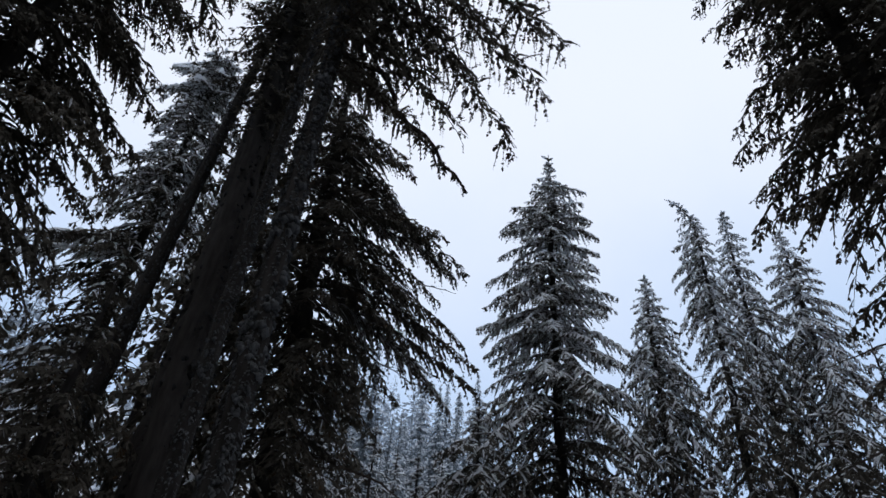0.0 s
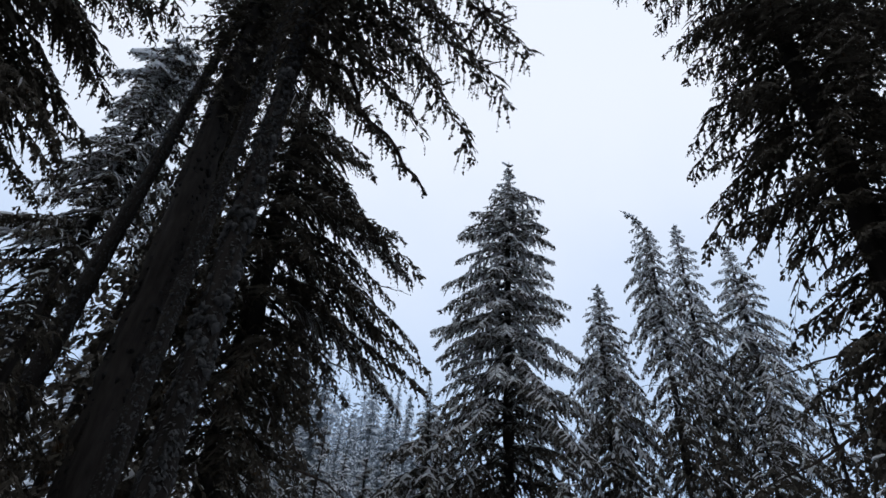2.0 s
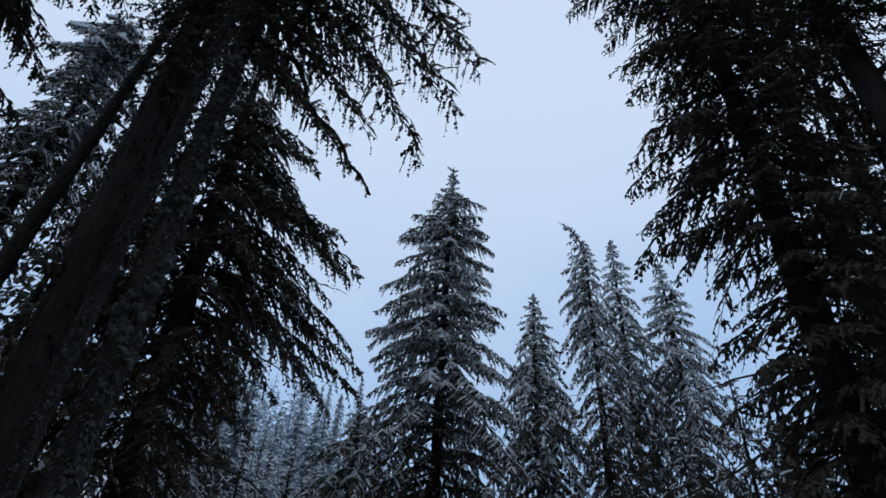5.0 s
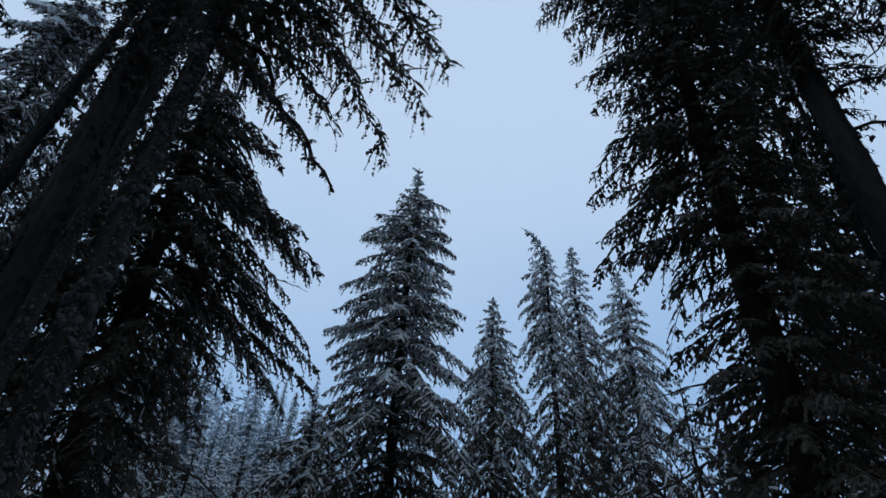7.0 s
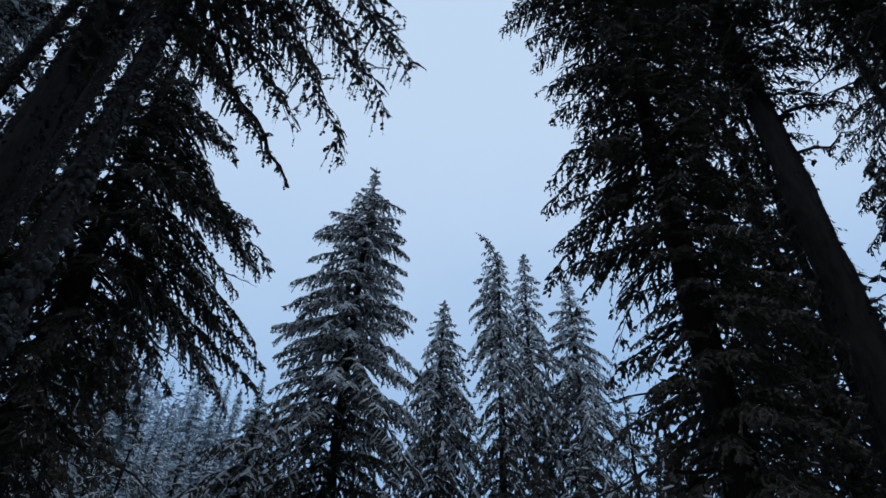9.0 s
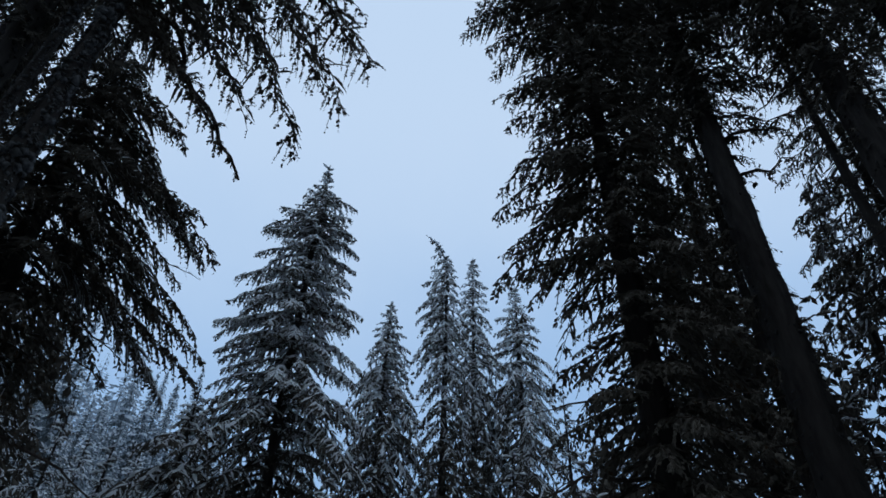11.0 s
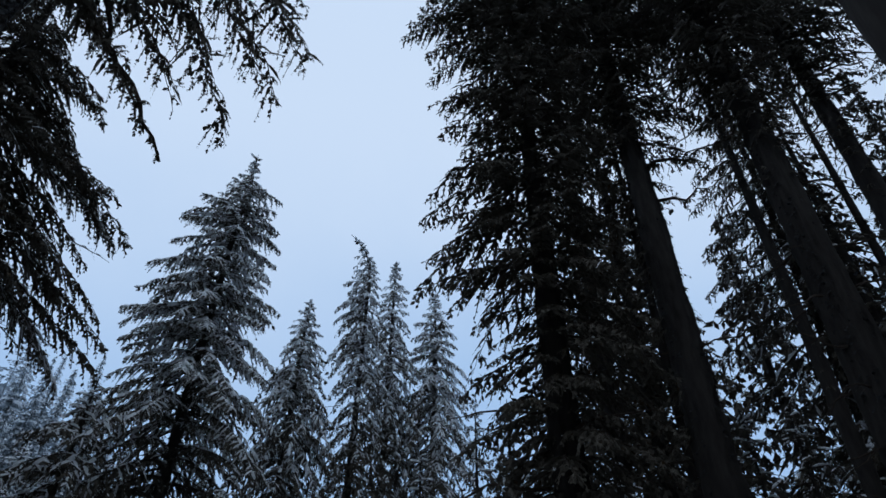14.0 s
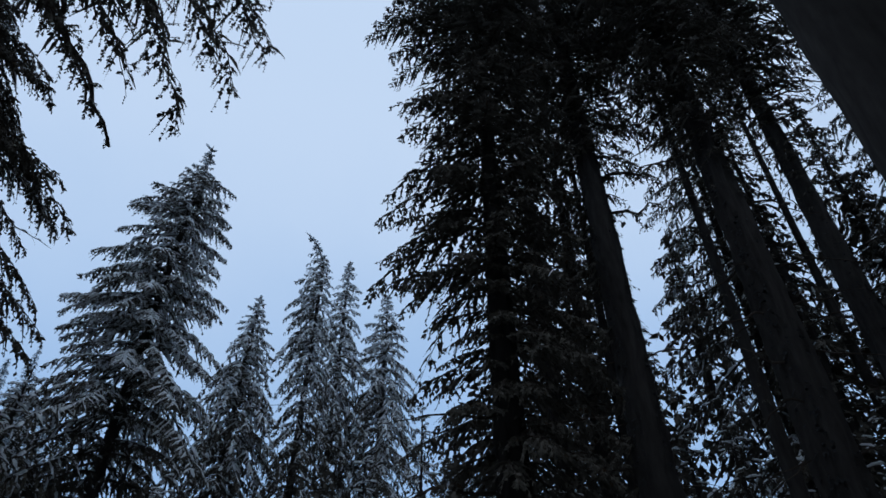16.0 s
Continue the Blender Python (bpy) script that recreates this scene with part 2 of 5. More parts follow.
# ---------------------------------------------------------------- the conifer
def limb_arrays(rng, length, rise, droop, style):
    """One limb along +x from the trunk: wood, needles with their colour index, and snow, as arrays."""
    n = max(5, int(length / 0.3) + 2)
    s = np.linspace(0, 1, n)
    wob = 0.05 * length * np.sin(s * rng.uniform(2, 6) + rng.uniform(0, 6)) * s
    z = length * (rise * s - droop * s ** style.get("curve", 1.7)) + 0.012 * length * np.sin(s * rng.uniform(5, 11) + rng.uniform(0, 6))
    spine = np.stack([length * s * (1 - 0.06 * s), wob, z], 1)
    if style.get("gnarl"):
        kink = rng.standard_normal((n, 3)) * style["gnarl"] * np.minimum(1, s * 4)[:, None]
        spine = spine + (kink + np.roll(kink, 1, 0) * (s > 0.1)[:, None]) * 0.8
    r0 = style.get("limb_r", 0.008) * length + 0.010
    wood = [tube(spine, r0 * (1 - style.get("taper", 0.9) * s), 5)]
    tan = unit(np.gradient(spine, axis=0))
    bare = style.get("bare", 0.08)
    nb = max(4, int(length * (1 - bare) / style["gap"]))
    sb = np.concatenate([np.linspace(bare, 0.99, nb), np.linspace(bare + 0.02, 0.97, nb)]) + rng.uniform(-0.5, 0.5, 2 * nb) / nb
    sb = np.clip(sb, 0.02, 0.995)
    sign = np.repeat([1.0, -1.0], nb)
    keep = rng.random(2 * nb) > style.get("loss", 0.12)
    sb, sign = sb[keep], sign[keep]
    at = np.stack([np.interp(sb, s, spine[:, k]) for k in range(3)], 1)
    tg = unit(np.stack([np.interp(sb, s, tan[:, k]) for k in range(3)], 1))
    ramp = np.clip((sb - bare * 0.6) / 0.22, 0.15, 1) ** 0.6
    lb = style["spread"] * length ** 0.8 * ((1 - sb) ** 0.8 + 0.14) * ramp * np.clip(1 + style.get("uneven", 0.35) * rng.uniform(-1, 0.7, len(sb)), 0.2, 2)
    lb = np.minimum(lb, style.get("longest", 0.85) * rng.uniform(0.75, 1.1, len(sb)))
    mess = style.get("mess", 0.0)
    a0, a1 = style.get("ang", (35, 68))
    ang = np.radians(rng.uniform(a0 - 15 * mess, a1 + 20 * mess, len(sb)))[:, None]
    nrm = unit(np.cross(UP, tg))
    way = unit(tg * np.cos(ang) + nrm * np.sin(ang) * sign[:, None] + UP * rng.uniform(-0.25 - 0.4 * mess, 0.12 + 0.25 * mess, len(sb))[:, None])
    hang = style["hang"] * rng.uniform(0.6 - 0.4 * mess, 1.4 + 0.2 * mess, len(sb))
    drop = -UP * (hang * lb)[:, None]
    mid, end = at + way * (lb * 0.5)[:, None] + drop * 0.25, at + way * lb[:, None] + drop
    wood = joined(wood)
    # the twigs and the needle tufts along them
    girth = style.get("core", 0.020) * (0.7 + 0.9 * lb) * rng.uniform(0.7, 1.25, len(sb))
    if style.get("thin"):
        cv, cf = kites(at, mid, end, girth)
    else:
        cv, cf = lobes(at, mid, end, girth)
    m = np.maximum(3, np.ceil(lb / style["tuft_gap"]).astype(int))
    i = np.repeat(np.arange(len(sb)), m)
    k = np.arange(len(i)) - np.repeat(np.cumsum(m) - m, m)
    t = np.clip((k + rng.uniform(0.2, 1.0, len(i))) / m[i], 0, 1)
    pos = at[i] + way[i] * (lb[i] * t)[:, None] + drop[i] * (t * t)[:, None]
    tw = unit(way[i] * lb[i][:, None] + 2 * drop[i] * t[:, None])
    sd = unit(np.cross(tw, UP + 0.01))
    ov = np.cross(sd, tw)
    fan = np.radians(rng.uniform(*style.get("fan", (25, 70)), len(i))) * np.where(k % 2, 1, -1)
    fan[t > 0.9] *= 0.35
    lift = rng.uniform(-0.55, 0.25, len(i)) * style.get("fall", 1.0)
    fw = unit(tw * np.cos(fan)[:, None] + sd * np.sin(fan)[:, None] + ov * lift[:, None])
    weep = style.get("weep", 0.0)
    fw = unit(fw * (1 - weep) - UP * weep)
    tl = style["tuft"] * np.clip(length / 1.3, 0.4, 1.0) * rng.uniform(0.55, 1.3, len(i)) * (1.1 - 0.45 * t)
    tb = tl * rng.uniform(0.13, 0.22, len(i)) * style.get("wide", 1.0)
    if style.get("clump"):
        knot = np.sin(t * lb[i] * 26 + rng.uniform(0, 6, len(sb))[i]) + rng.uniform(-0.5, 0.5, len(i)) > style["clump"] - 0.9
        tl = np.where(knot, tl, tl * 0.25)
    flat = unit(np.cross(fw, ov + 0.5 * rng.standard_normal((len(i), 3))))
    nv, nf = fingers(pos, fw, flat, tl, tb)
    rust = np.repeat((rng.random(len(i)) < style.get("rust", 0.03)) * 2, 2)
    rust = np.where(np.repeat(rng.random(len(i)) < style.get("rime", 0.0) * (0.25 + 1.1 * t * t), 2), 3, rust)
    bodies = [(cv, cf), (nv, nf)]
    idx = np.concatenate([np.zeros(len(cf), int), rust])
    if style.get("pend"):
        # bare of snow: the needles that hang below the twigs
        k = np.maximum(2, np.ceil(lb / (style.get("pend_gap", 2.0) * style["tuft_gap"])).astype(int))
        j = np.repeat(np.arange(len(sb)), k)
        u = rng.uniform(0.02, 1.0, len(j))
        foot = at[j] + way[j] * (lb[j] * u)[:, None] + drop[j] * (u * u)[:, None]
        fall_way = unit(way[j] * rng.uniform(0.0, 0.7, len(j))[:, None] - UP + 0.3 * rng.standard_normal((len(j), 3)))
        pl = style["pend"] * np.clip(length / 1.6, 0.35, 1.0) * rng.uniform(0.5, 1.3, len(j)) * (1.15 - 0.5 * u)
        hv, hf = fingers(foot, fall_way, unit(np.cross(fall_way, rng.standard_normal((len(j), 3)))), pl, pl * rng.uniform(0.12, 0.22, len(j)))
        bodies.append((hv, hf))
        idx = np.concatenate([idx, np.repeat((rng.random(len(j)) < style.get("rust", 0.03)) * 2, 2)])
    needles = joined(bodies)
    # snow lying on the tufts, the twigs and the limb
    parts = []
    q = rng.random(len(i)) < style["snow"] * np.clip(0.4 + 1.2 * rng.random(len(sb)), 0, 1)[i] * (0.75 + 0.5 * t)
    if q.any():
        parts.append(fingers((pos + UP * 0.016)[q], unit(fw + UP * 0.06)[q], flat[q], tl[q] * 0.96, tb[q] * 1.05))
    q = rng.random(len(sb)) < style["load"]
    if q.any():
        up = UP * (girth[q] * 0.42 + 0.006)[:, None]
        cut = rng.uniform(0.80, 1.1, q.sum())[:, None]
        parts.append(lobes(at[q] + up, (at[q] * 0.3 + mid[q] * 0.7) + (end[q] - mid[q]) * 0.35 + up * 1.2, mid[q] + up + (end[q] - mid[q]) * cut,
                           girth[q] * rng.uniform(0.6, 1.25, q.sum()) * style.get("cover", 1.0), 1.05, 0.55))
    if style["load"] > 0.02:
        ss = rng.uniform(0.05, 0.98, max(2, int(length * 5 * style["load"])))
        p = np.stack([np.interp(ss, s, spine[:, c]) for c in range(3)], 1)
        d = unit(np.stack([np.interp(ss, s, tan[:, c]) for c in range(3)], 1))
        w = rng.uniform(0.03, 0.075, len(ss)) * style.get("lump", 1.0)
        parts.append(lumps(p + UP * (w * 0.4 + r0 * (1 - ss))[:, None], d, w * rng.uniform(1.5, 3.5, len(ss)), w, w * 0.75))
    snow = joined(parts) if parts else None
    return wood, (*needles, idx), snow


def place(azimuth, distance):
    a = radians(azimuth)
    return np.array([distance * math.sin(a), distance * math.cos(a), 0.0])


def ground_height(x, y):
    """The forest floor is level round the clearing and climbs to a wooded ridge to the north-west."""
    r = np.hypot(x, y)
    az = np.degrees(np.arctan2(x, y))
    ridge = 0.86 / (1 + np.exp((az - 9) / 3.5)) / (1 + np.exp(-(az + 150) / 12)) + 0.06
    return ridge * 58 * (1 - np.exp(-(np.maximum(r - 26, 0) / 58) ** 1.6)) + 0.10 * np.sin(x * 0.7) * np.cos(y * 0.6) * np.exp(-r / 60)


def turned(v, right, away, base):
    """Limb space to the tree's own space: x along the limb's heading."""
    c, s = right, away
    return np.stack([v[:, 0] * c - v[:, 1] * s, v[:, 0] * s + v[:, 1] * c, v[:, 2]], 1) + base


STYLE_SNOWY = dict(gap=0.105, spread=0.38, core=0.026, tuft_gap=0.048, tuft=0.135, rime=0.0, hang=0.68, line=0.36, snow=0.42, load=1.1, fall=1.2, lump=1.0, wide=1.35, curve=1.7, loss=0.08, mess=0.35, bare=0.06, cover=1.6, weep=0.10, pend=0.16, longest=0.58)
STYLE_SLIM = dict(STYLE_SNOWY, gap=0.115, tuft_gap=0.055, line=0.48, snow=0.32, load=0.9, pend=0.20)
STYLE_DIM = dict(STYLE_SNOWY, gap=0.135, rime=0.10, snow=0.28, load=0.8, line=0.50, pend=0.20, spread=0.42, longest=0.7)
STYLE_CAPPED = dict(STYLE_SNOWY, line=0.0, cover=2.4, snow=0.7, load=1.2, lump=2.0, pend=0.05, hang=0.5)
STYLE_FAINT = dict(STYLE_SNOWY, line=0.1, gap=0.15, rime=0.06, tuft_gap=0.058, tuft=0.14, snow=0.10, load=0.24, lump=0.6, pend=0.20)
STYLE_DARK = dict(thin=True, gap=0.120, spread=0.38, core=0.020, tuft_gap=0.048, tuft=0.160, hang=0.60, snow=0.02, load=0.01, fall=1.1, lump=0.6, loss=0.07, wide=1.5, fan=(15, 60), ang=(25, 62), uneven=0.55, weep=0.12, mess=0.3)
STYLE_NEAR = dict(STYLE_DARK, gap=0.100, core=0.022, tuft_gap=0.033, tuft=0.126, wide=1.4, weep=0.18, hang=0.52, fan=(15, 60), ang=(30, 58), mess=0.12, spread=0.36, uneven=0.4, pend=0.11, pend_gap=4.0)
STYLE_DARK_SNOWY = dict(STYLE_DARK, line=0.1, cover=1.1, snow=0.04, load=0.05, rust=0.12, loss=0.10, hang=0.5, tuft_gap=0.048, tuft=0.15, pend=0.15)
STYLE_EDGE = dict(STYLE_DARK, pend=0.12, snow=0.6, load=0.9, hang=0.5, cover=1.5, line=0.1)
STYLE_HEMLOCK = dict(STYLE_DARK, gap=0.12, spread=0.38, core=0.022, tuft_gap=0.037, tuft=0.130, pend=0.10, pend_gap=4.0, hang=0.65, uneven=0.7, loss=0.15, limb_r=0.011, gnarl=0.03, mess=0.5, fall=1.6, weep=0.2)
STYLE_LACE = dict(thin=True, core=0.006, gap=0.095, spread=0.34, tuft_gap=0.014, tuft=0.13, hang=0.85, snow=0.0, load=0.0, fall=1.4, loss=0.28, bare=0.10, limb_r=0.009, wide=1.7, gnarl=0.06, uneven=0.95, mess=1.0, fan=(8, 75), weep=0.36, clump=0.8)
STYLE_BARE = dict(taper=0.74, core=0.014, gap=0.10, spread=0.20, tuft_gap=0.016, tuft=0.13, hang=0.7, snow=0.03, load=0.03, fall=1.6, lump=0.7, loss=0.30, bare=0.03, limb_r=0.026, gnarl=0.085, uneven=0.95, mess=1.0, wide=1.2, weep=0.45)
STYLE_DEAD = dict(core=0.004, gap=0.35, spread=0.16, tuft_gap=0.5, tuft=0.04, hang=0.3, snow=0.0, load=0.10, fall=1.0, lump=0.6, loss=0.4, bare=0.2, limb_r=0.010, gnarl=0.05)
STYLE_STUB = dict(STYLE_DEAD, limb_r=0.055, gap=0.16, spread=0.10, core=0.03, tuft_gap=0.05, tuft=0.07, load=0.8, bare=0.3, gnarl=0.03)
STYLE_SNAG = dict(STYLE_DEAD, limb_r=0.016, gap=0.16, spread=0.30, core=0.005, tuft_gap=0.10, tuft=0.06, load=0.0, loss=0.35, bare=0.1, gnarl=0.10, mess=1.0, uneven=0.9)
STYLE_TWIG = dict(STYLE_DEAD, gap=0.22, spread=0.22, load=0.55, loss=0.3)
STYLE_YOUNG = dict(STYLE_SNOWY, line=0.0, gap=0.18, tuft_gap=0.075, tuft=0.17, snow=0.30, load=0.8, lump=0.8)
STYLE_YOUNG_DIM = dict(STYLE_YOUNG, gap=0.25, tuft_gap=0.09, snow=0.03, load=0.10)
STYLE_SKIRT = dict(STYLE_SNOWY, line=0.0, gap=0.13, tuft_gap=0.046, snow=0.10, load=0.45, hang=0.5, spread=0.36)
STYLE_BACK = dict(STYLE_DARK, gap=0.46, core=0.050, tuft_gap=0.22, tuft=0.42, spread=0.42, wide=1.7, snow=0.04, load=0.03, rime=0.05)
STYLE_BACK_NEAR = dict(STYLE_BACK, gap=0.28, core=0.03, tuft_gap=0.13, tuft=0.26)


def conifer(name, label, az, dist, height, radius, profile, style, seed, first=3.0, whorl=0.5, count=5, rise=0.05, droop=0.45,
            bend=None, extra=(), group="", trunk_lumps=0.0, trunk_clump=1.0, knots=0, frosted=False, jitter=(0.66, 1.12), trunk_label="", shed=0.0, tier=0.5, sway=0.0, whole=False, bark_rough=0.05, lean=0.0, drapes=0.0, drape_size=1.0):
    """A tree: a tapered trunk and limbs with needles and snow. profile: rows of height, reach to one side and to the other.
    Below the height shed the limbs on the clearing side are lost."""
    rng = np.random.default_rng(seed)
    base = place(az, dist)
    base[2] = float(ground_height(base[0], base[1])) - 0.05
    tree = new(name)
    tree.empty_display_size = 0.5
    tree.location = base
    tree.rotation_euler = (0, 0, -radians(az))
    tagged(tree, label, "tree", group)
    prof = np.array(profile, float)
    H = height - base[2]
    zz = np.linspace(0, H, int(H / 0.45) + 4)

    def centre(z):
        x = lean * z + sway * np.sin(z * 0.35 + seed) * np.clip(z / 6, 0, 1)
        if bend:
            x = x + bend[1] * np.clip((z - bend[0]) / (H - bend[0]), 0, 1) ** bend[2]
        return x

    flare = 1 + 0.55 * np.exp(-zz / 0.5)
    taper = (1 - zz / H) ** 0.75
    pts = np.stack([centre(zz), 0.4 * sway * np.cos(zz * 0.4 + seed), zz], 1)
    v, f = tube(pts, radius * taper * flare + 0.012, 22, bark_rough, rng)
    part("trunk", v, f, [BARK], tree, trunk_label, smooth=True)
    if trunk_lumps:
        k = int(H * 30 * trunk_lumps / trunk_clump ** 1.2)
        z = rng.uniform(1.0, H * 0.85, k)
        a = rng.uniform(0, 2 * np.pi, k)
        rr = radius * (1 - z / H) ** 0.75
        out = np.stack([np.cos(a), np.sin(a), 0 * a], 1)
        p = np.stack([centre(z), 0 * z, z], 1) + out * (rr * 0.92)[:, None]
        w = rng.uniform(0.012, 0.045, k) * trunk_clump
        if knots:
            # burls: tight clusters of small clumps on one side of the trunk
            n = rng.integers(14, 30, knots)
            zk, ak = rng.uniform(3.0, H * 0.7, knots).repeat(n), rng.uniform(0, 2 * np.pi, knots).repeat(n)
            m = len(zk)
            zk, ak = zk + rng.normal(0, 0.13, m), ak + rng.normal(0, 0.6, m)
            rk = radius * (1 - zk / H) ** 0.75
            ok = np.stack([np.cos(ak), np.sin(ak), 0 * ak], 1)
            p = np.concatenate([p, np.stack([centre(zk), 0 * zk, zk], 1) + ok * (rk + rng.uniform(-0.02, 0.06, m))[:, None]])
            w = np.concatenate([w, rng.uniform(0.03, 0.09, m)])
        v, f = blobs(rng, p, np.stack([w, w, w * rng.uniform(0.7, 1.3, len(w))], 1))
        k = k * 6
        z, a = rng.uniform(1.0, H * 0.85, k), rng.uniform(0, 2 * np.pi, k)
        rr = radius * (1 - z / H) ** 0.75
        out = np.stack([np.cos(a), np.sin(a), 0 * a], 1)
        side = np.stack([-np.sin(a), np.cos(a), 0 * a], 1)
        ln = rng.uniform(0.04, 0.13, k) * trunk_clump ** 0.5
        hair = tufts(np.stack([centre(z), 0 * z, z], 1) + out * (rr * 0.97)[:, None], unit(out * rng.uniform(0.3, 1.0, k)[:, None] - UP + side * rng.uniform(-0.4, 0.4, k)[:, None]),
                     side, ln, ln * 0.3)
        v, f = joined([(v, f), hair])
        part("moss_clumps", v, f, [FROSTED_MOSS if frosted else MOSS], tree, "snow-flecked moss clinging to the bark" if frosted else "dark moss clinging to the bark", smooth=True)
    if drapes:
        # shaggy tongues of moss hanging down the bark, one over another
        z = rng.uniform(1.0, H * 0.75, int(H * 0.75 * drapes))
        a = rng.uniform(0, 2 * np.pi, len(z))
        rr = radius * (1 - z / H) ** 0.75
        out = np.stack([np.cos(a), np.sin(a), 0 * a], 1)
        side = np.stack([-np.sin(a), np.cos(a), 0 * a], 1)
        p = np.stack([centre(z), 0 * z, z], 1) + out * (rr * 0.9)[:, None]
        ln = rng.uniform(0.10, 0.26, len(z)) * drape_size * np.where(np.sin(z * 2.1 + seed) + np.sin(z * 0.9) > 0.7, 1.5, 1.0)
        mid = p + out * (ln * 0.42)[:, None] - UP * (ln * 0.35)[:, None] + side * (ln * rng.uniform(-0.2, 0.2, len(z)))[:, None]
        end = p + out * (ln * rng.uniform(0.10, 0.40, len(z)))[:, None] - UP * ln[:, None]
        v, f = lobes(p, mid, end, ln * rng.uniform(0.22, 0.40, len(z)), 0.5, 0.7)
        shag = part("moss_drapes", v, f, [FROSTED_MOSS if frosted else MOSS], tree, smooth=True)
        tagged(shag, "frosted tongues of moss hanging down the bark" if frosted else "dark tongues of moss hanging down the bark", kind="stuff")
    jobs = []
    z = first
    while z < H - 0.12:
        turn = rng.uniform(0, 2 * np.pi)
        for c in range(count):
            phi = turn + 2 * np.pi * c / count + rng.uniform(-0.35, 0.35)
            zc = z + rng.uniform(-1, 1) * tier * whorl
            top = np.clip((H - zc) / (0.22 * H), 0, 1)
            ri, dr = rise + 0.30 * (1 - top), droop * (0.35 + 0.65 * top)
            reach = 0.3
            w = (1 + math.cos(phi)) / 2
            for _ in range(4):
                tip = zc + base[2] + reach * (ri - dr)
                reach = np.interp(tip, prof[:, 0], prof[:, 1]) * (1 - w) + np.interp(tip, prof[:, 0], prof[:, 2]) * w
            reach *= rng.uniform(*jitter)
            if reach > 0.12 and zc < H - 0.08 and not (zc < shed and math.sin(phi) < -0.45):
                jobs.append((zc, phi, reach, ri + rng.uniform(-0.08, 0.08), dr * rng.uniform(0.75, 1.25), style))
        z += whorl * rng.uniform(0.8, 1.2) * (0.55 + 0.45 * np.clip((H - z) / 6, 0, 1))
    for zc, phi, reach, ri, dr, st in extra:
        jobs.append((zc - base[2], radians(phi), reach, ri, dr, st))
    boughs = []
    for zc, phi, reach, ri, dr, st in jobs:
        shelter = float(np.clip((zc / H - st.get("line", 0.26)) / (0.40 if "line" not in st else 0.25), 0.10, 1.0))      # the lower limbs catch less snow
        laden = rng.uniform(0.55, 1.15)
        # limbs behind the trunk, or too high or low to be looked at, are built coarser and fuller
        seen = 0.22 < (zc + base[2] - 1.6) / dist < 2.42 - 0.018 * max(0.0, abs(az - 20) - 25)
        coarse = (1.0, 1.3, 1.0) if seen and math.sin(phi) < 0.25 else (2.0, 3.2, 1.5) if seen else (2.4, 4.4, 1.5)
        wood, (nv, nf, idx), snow = limb_arrays(rng, reach, ri, dr, dict(st, snow=st["snow"] * shelter * laden, load=st["load"] * shelter * laden, rime=st.get("rime", 0.0) * shelter * laden,
                                                                           thin=st.get("thin", False) or coarse[0] > 1, gap=st["gap"] * coarse[0], tuft_gap=st["tuft_gap"] * coarse[1], core=st.get("core", 0.02) * coarse[2]))
        o = np.array([centre(np.array([zc]))[0], 0, zc])
        c, s = math.cos(phi), math.sin(phi)
        pieces = [(wood[0], wood[1]), (nv, nf)] + ([snow] if snow else [])
        slots = [np.full(len(wood[1]), 0), idx + 1] + ([np.full(len(snow[1]), 2)] if snow else [])
        v, f = joined(pieces)
        boughs.append((turned(v, c, s, o), f, np.concatenate(slots)))
    mats = [TWIG, NEEDLE, SNOW, NEEDLE_RUST, RIME]
    if whole:
        v, f = joined([b[:2] for b in boughs])
        part("crown", v, f, mats, tree, index=np.concatenate([b[2] for b in boughs]))
    else:
        for v, f, index in boughs:
            part("bough", v, f, mats, tree, index=index)
    return tree


# ---------------------------------------------------------------- the ground
def ground_sheet():
    rings = np.concatenate([[0.4], np.geomspace(1.0, 3500, 74)])
    n = 144
    ang = np.linspace(0, 2 * np.pi, n, endpoint=False)
    x, y = rings[:, None] * np.sin(ang), rings[:, None] * np.cos(ang)
    v = np.stack([x, y, ground_height(x, y)], -1).reshape(-1, 3)
    v = np.concatenate([v, [[0, 0, ground_height(0.0, 0.0)]]])
    i = np.arange(len(rings) - 1)[:, None] * n + np.arange(n)[None]
    j = np.arange(len(rings) - 1)[:, None] * n + (np.arange(n)[None] + 1) % n
    f = np.concatenate([np.stack([i, j, j + n], -1).reshape(-1, 3), np.stack([i, j + n, i + n], -1).reshape(-1, 3),
                        np.stack([np.arange(n), np.full(n, len(v) - 1), (np.arange(n) + 1) % n], -1)])
    ob = new("ground", mesh_from("ground", v, f[:, ::-1], [GROUND], smooth=True))
    tagged(ob, "snow-covered forest floor rising to a wooded ridge", "ground", kind="structure")


ground_sheet()

